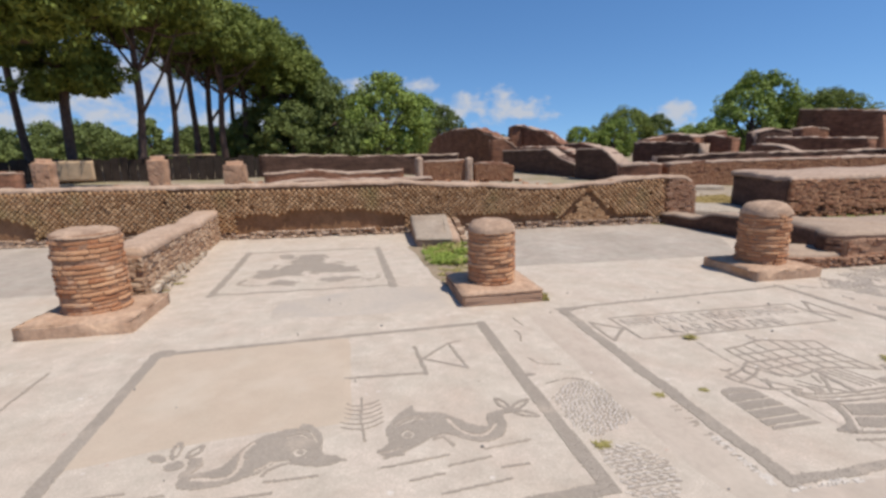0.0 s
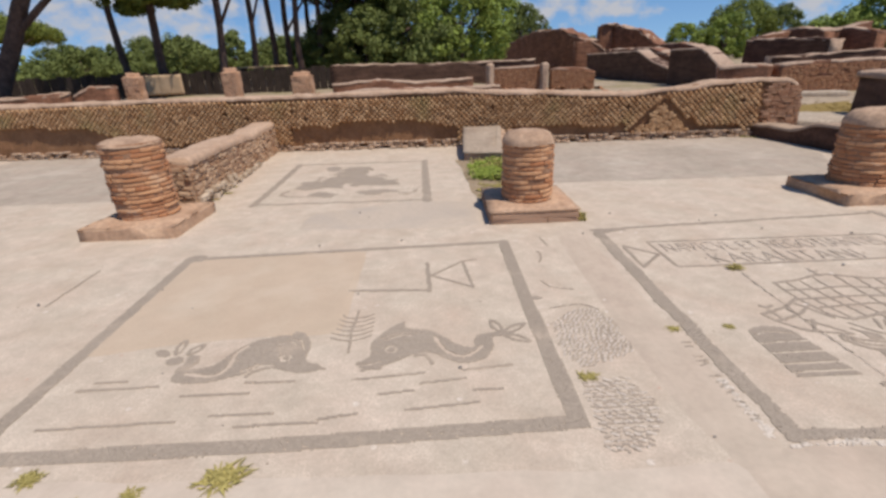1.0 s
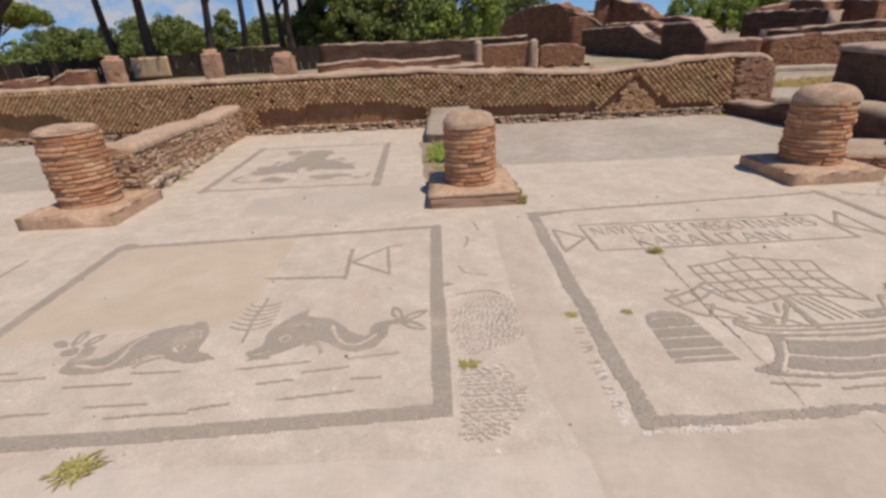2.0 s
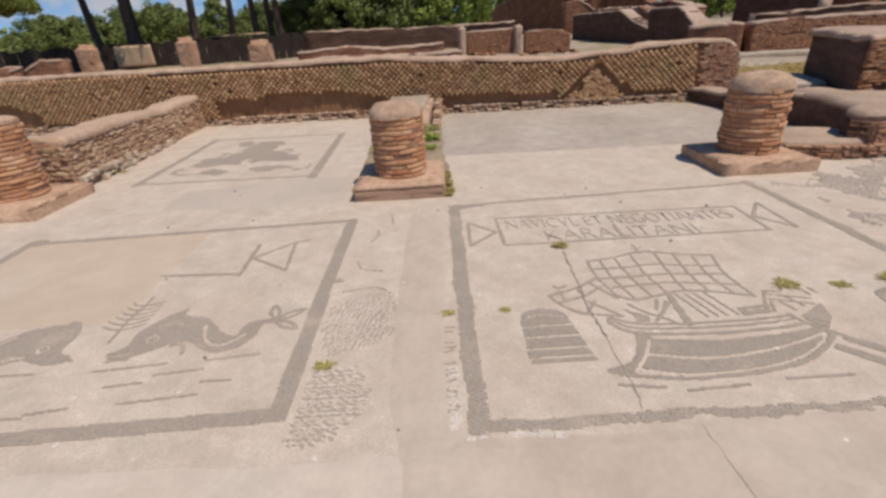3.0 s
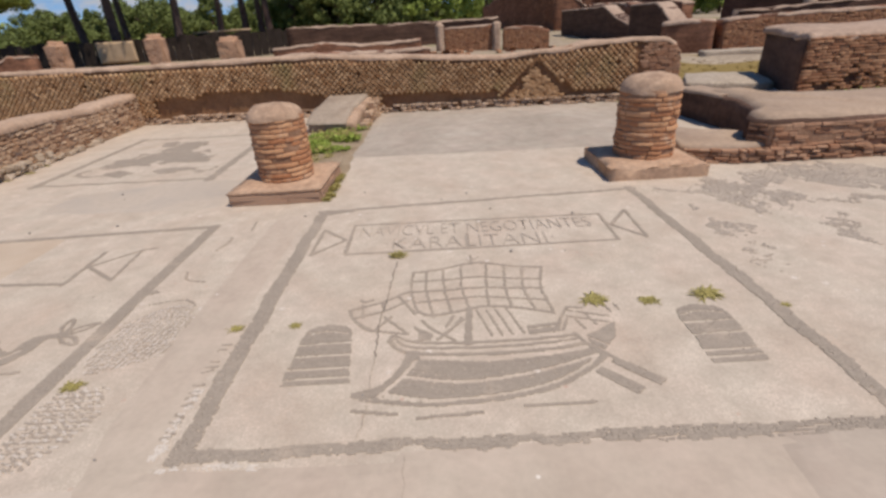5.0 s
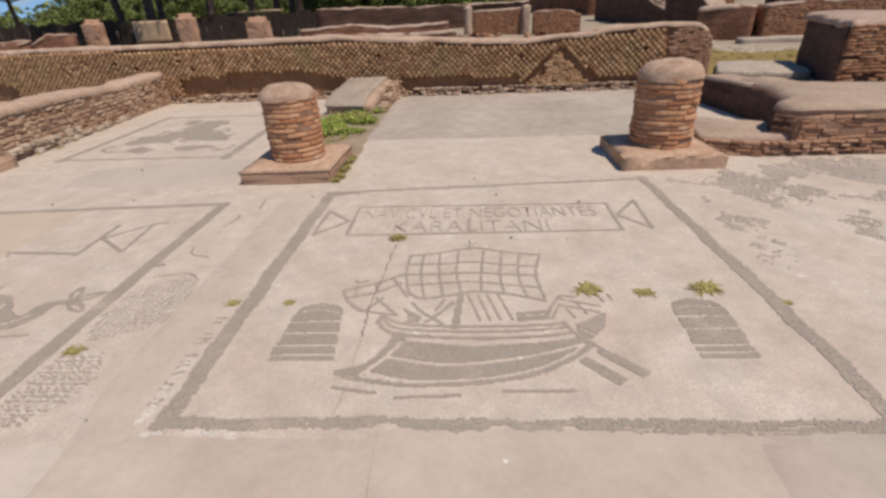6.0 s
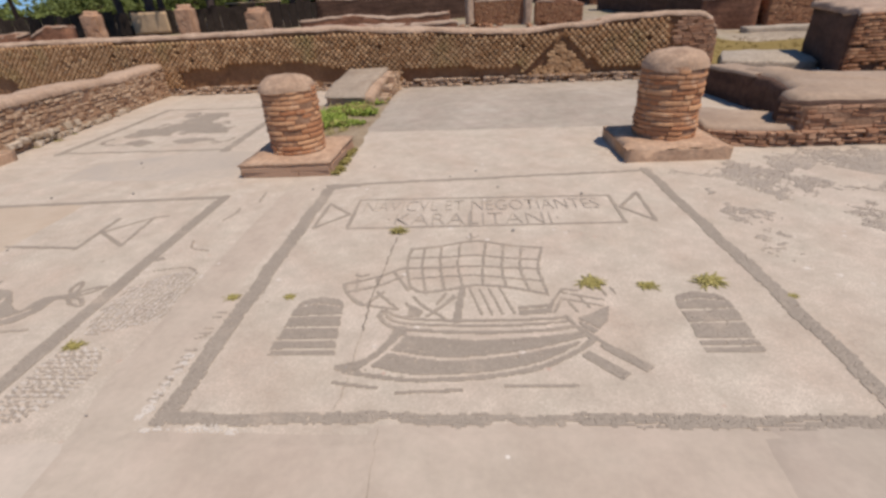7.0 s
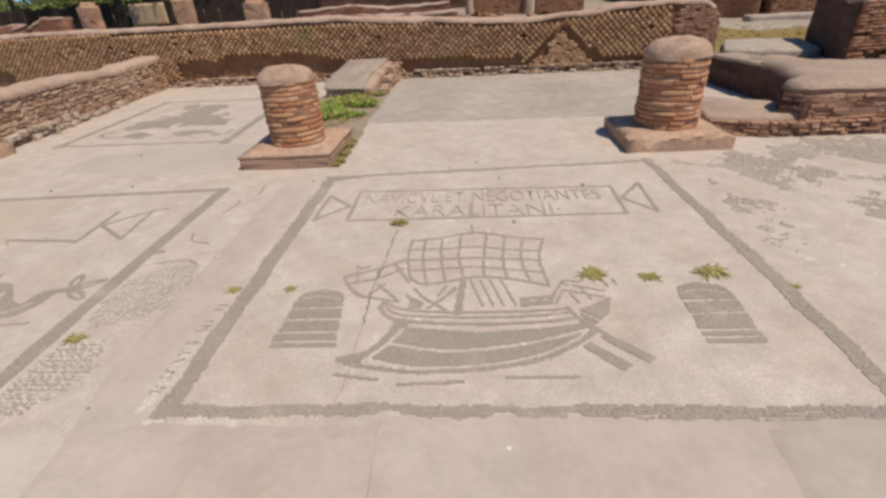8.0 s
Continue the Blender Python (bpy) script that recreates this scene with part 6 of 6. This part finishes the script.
def broadleaf(x, y, tall, wide, seed, mat, label, low=0.05, name="leafy_tree", size=0.19, per=95):
    g = random.Random(seed)
    z0 = ground_height(x, y) - 0.1
    t = thing(name, (x, y, z0), label, "tree" if name == "leafy_tree" else "shrub", "trees and shrubs behind the ruins")
    bm = bmesh.new()
    tube(bm, [(x, y, z0), (x + 0.1, y, z0 + tall * 0.25), (x - 0.1, y + 0.1, z0 + tall * 0.5), (x, y, z0 + tall * 0.75)], [0.035 * tall, 0.028 * tall, 0.02 * tall, 0.008 * tall])
    for i in range(7):
        a = i * 2.4
        s = Vector((x, y, z0 + tall * g.uniform(0.2, 0.5)))
        e = Vector((x + wide * 0.35 * math.cos(a), y + wide * 0.35 * math.sin(a), z0 + tall * g.uniform(0.5, 0.85)))
        tube(bm, [s, s.lerp(e, 0.5) + Vector((0, 0, 0.05 * tall)), e], [0.014 * tall, 0.01 * tall, 0.004 * tall], 6)
    part("trunk", bm, M_BARK, t, "dark trunk with limbs")
    clumps = []
    for i in range(int(24 + 2.6 * wide * tall)):
        a, q, h = g.uniform(0, 6.283), math.sqrt(g.random()), g.random()
        h = low + (1 - low) * h
        girth = math.sin(min(1.0, (h * 0.82 + 0.16)) * math.pi) ** 0.6 * (1 + 0.22 * math.sin(3 * a + seed + 5 * h) + 0.12 * math.sin(5 * a - seed))
        rr = wide / 2 * girth * (0.55 + 0.45 * q)
        clumps.append((x + rr * math.cos(a), y + rr * math.sin(a), z0 + tall * h * (1 + 0.06 * math.sin(4 * a)), g.uniform(0.35, 0.85) * (0.6 + wide / 16)))
    leaves("crown", clumps, per, size, mat, t, seed, 1.5, 0.9)
    return t


TREE = "broad leafy green tree behind the ruins"
SHRUB = "dense green shrub at the edge of the ruins"
for px, y, tall, wide, seed, mat in ((690, 48, 9.4, 8.5, 51, M_LEAF), (588, 52, 9.2, 7.5, 52, M_BUSH), (640, 62, 9.0, 7.0, 53, M_PINE), (745, 92, 12.5, 10.0, 54, M_LEAF), (790, 88, 9.6, 8.0, 55, M_BUSH), (650, 46, 5.0, 6.0, 56, M_BUSH),
                                     (1330, 44, 9.6, 9.4, 57, M_LEAF), (1262, 44, 4.8, 6.0, 58, M_LEAF), (1390, 44, 6.8, 5.0, 59, M_LEAF), (1110, 90, 9.5, 13, 60, M_PINE), (1165, 88, 8.0, 8, 61, M_BUSH), (1030, 80, 5.5, 7, 62, M_LEAF),
                                     (1090, 78, 6.5, 7, 63, M_LEAF), (1225, 60, 4.6, 7, 64, M_LEAF), (1460, 62, 10.0, 14, 65, M_PINE), (560, 56, 10.5, 7, 66, M_BUSH), (525, 50, 7.0, 6.5, 67, M_BUSH), (480, 54, 7.5, 7, 68, M_BUSH), (440, 58, 6.0, 6, 69, M_PINE)):
    broadleaf(place(bearing(px), y), y, tall, wide, seed, mat, TREE if tall > 7.5 else SHRUB, name="leafy_tree" if tall > 7.5 else "shrub")
for k in range(17):
    px = -120 + k * 36
    y = 88 + 12 * math.sin(k * 2.1)
    broadleaf(place(bearing(px), y), y, 3.4 + 3.4 * abs(math.sin(k * 1.3)), 8 + 4 * math.sin(k * 0.9 + 1), 80 + k, M_BUSH, SHRUB, name="shrub", size=0.26, per=65)
woods = []
g = random.Random(5)
for i in range(620):
    a = radians(g.uniform(-75, 80))
    d = g.uniform(150, 210)
    woods.append((d * math.sin(a), d * math.cos(a), g.uniform(0.5, 5.5) * (1 + 0.4 * math.sin(a * 9)), g.uniform(2.2, 4.0)))
tagged(leaves("far_woods", woods, 60, 1.1, M_BUSH, None, 9, 1.4), "far low belt of green woods", "woods", kind="stuff")


# ---- weeds and small things ----
def tuft(x, y, size, seed, mat=None, z=0.0, label="small tuft of yellowish weed growing through the mosaic", per=170, group="weed tufts", tall=1.0):
    g = random.Random(seed)
    verts, faces = [], []
    for i in range(per):
        a, out = g.uniform(0, 6.283), size * (0.22 + 0.55 * g.random() ** 2)
        bx, by = x + max(-0.5, min(0.5, g.gauss(0, 0.28))) * size, y + max(-0.35, min(0.35, g.gauss(0, 0.17))) * size
        h = size * g.uniform(0.02, 0.12) * tall
        w = size * g.uniform(0.022, 0.06)
        nx, ny = -math.sin(a) * w, math.cos(a) * w
        mx, my = bx + out * 0.5 * math.cos(a), by + out * 0.5 * math.sin(a)
        ex, ey = bx + out * math.cos(a), by + out * math.sin(a)
        n = len(verts)
        verts += [(bx - nx * 0.5, by - ny * 0.5, z), (bx + nx * 0.5, by + ny * 0.5, z), (mx + nx, my + ny, z + h), (mx - nx, my - ny, z + h), (ex, ey, z + h * g.uniform(0.5, 1.1))]
        faces += [(n, n + 1, n + 2, n + 3), (n + 3, n + 2, n + 4)]
    return tagged(raw("weed_tuft", verts, faces, mat or M_WEED), label, "weed", group)


for k, (x, y, s) in enumerate(((0.86, -0.87, 0.10), (-0.10, -1.76, 0.07), (0.28, -1.76, 0.055), (2.20, -1.66, 0.12), (2.53, -1.70, 0.085), (2.92, -1.66, 0.13), (-0.82, -2.22, 0.085), (-2.69, -2.83, 0.15), (-3.62, -2.79, 0.09), (-3.08, -2.90, 0.07),
                               (-3.35, -2.93, 0.05), (3.3, -1.83, 0.045), (-4.9, 2.6, 0.10), (-4.93, 2.25, 0.08), (-4.95, 3.0, 0.07), (5.0, 5.6, 0.16), (5.2, 5.5, 0.2))):
    tuft(x, y, s, 200 + k, tall=3.0 if k == 0 else 1.0)
for k in range(9):
    tuft(-0.015 + 0.02 * math.sin(k * 1.9), 0.58 + 0.11 * k, 0.08 + 0.03 * math.sin(k * 2.3), 240 + k, label="dry olive weed along the edge of a column plinth", tall=5.0)
g = random.Random(31)
for k in range(96):
    x, y = g.uniform(-1.05, -0.2), g.uniform(1.8, 4.3)
    fresh = y > 2.7
    tuft(x, y, g.uniform(0.14, 0.34) if fresh else g.uniform(0.07, 0.14), 300 + k, M_GREEN if fresh and k % 4 else M_WEED, 0.01, "leafy green weed growing in the soil strip" if fresh else "yellowish weed growing in the soil strip", 44, "weeds of the soil strip", 2.6 if fresh else 1.4)
for k in range(26):
    tuft(8.3 + k * 0.22, 4.62 + 0.12 * math.sin(k * 2.3), g.uniform(0.22, 0.48), 400 + k, M_WEED if k % 3 else M_GREEN, 0.0, "scruffy weed at the foot of a brick wall", 34, "weeds at the wall's foot", 3.0)
blades = []
for i in range(150):
    blades.append((g.uniform(7.6, 11.5), g.uniform(7.6, 12.4), 0.03, 0.10))
tagged(leaves("dry_grass", blades, 26, 0.02, M_DRY, None, 44, 3.0, 0.5), "short dry yellow grass", "grass", kind="stuff")


def crack(name, pts, width, label, seed):
    line = smooth_line(pts, False, 8)
    g = random.Random(seed)
    verts, faces = [], []
    for i, (x, y) in enumerate(line):
        w = width * g.uniform(0.25, 1.0) * (0.3 if i in (0, len(line) - 1) else 1)
        dx = g.uniform(-0.008, 0.008)
        verts += [(x - w + dx, y - w * 0.3, 0.006), (x + w + dx, y + w * 0.3, 0.006)]
        if i:
            faces.append((2 * i - 2, 2 * i - 1, 2 * i + 1, 2 * i))
    return tagged(raw(name, verts, faces, M_SEAM if name == "floor_seam" else M_CRACK), label, "crack", kind="structure")


crack("floor_crack", [(0.87, -0.95), (0.85, -1.25), (0.842, -1.5), (0.83, -1.6), (0.815, -1.75), (0.82, -1.95), (0.825, -2.12)], 0.0045, "dark crack running through the ship mosaic", 1)
crack("floor_seam", [(0.825, -2.12), (0.82, -2.25), (0.825, -2.45), (0.81, -2.68)], 0.003, "pale mended end of a crack in the mosaic", 6)
crack("floor_seam", [(1.03, -2.78), (1.05, -3.3), (1.08, -4.2)], 0.002, "thin joint in the cement", 3)
crack("floor_seam", [(2.64, -2.86), (2.72, -3.05), (2.68, -3.2)], 0.002, "thin joint in the cement", 5)
for k in range(34):
    x, y = g.uniform(-5.5, 5.0), g.uniform(-3.4, 1.5)
    s = g.uniform(0.010, 0.028)
    tagged(block("pebble", (s, s * 0.8, s * 0.6), (x, y, 0.002), M_STONE, None, "", 0.002, 0, s * 0.2, g.uniform(0, 3)), "small loose pebble lying on the pavement", "pebble", "pebbles on the pavement")
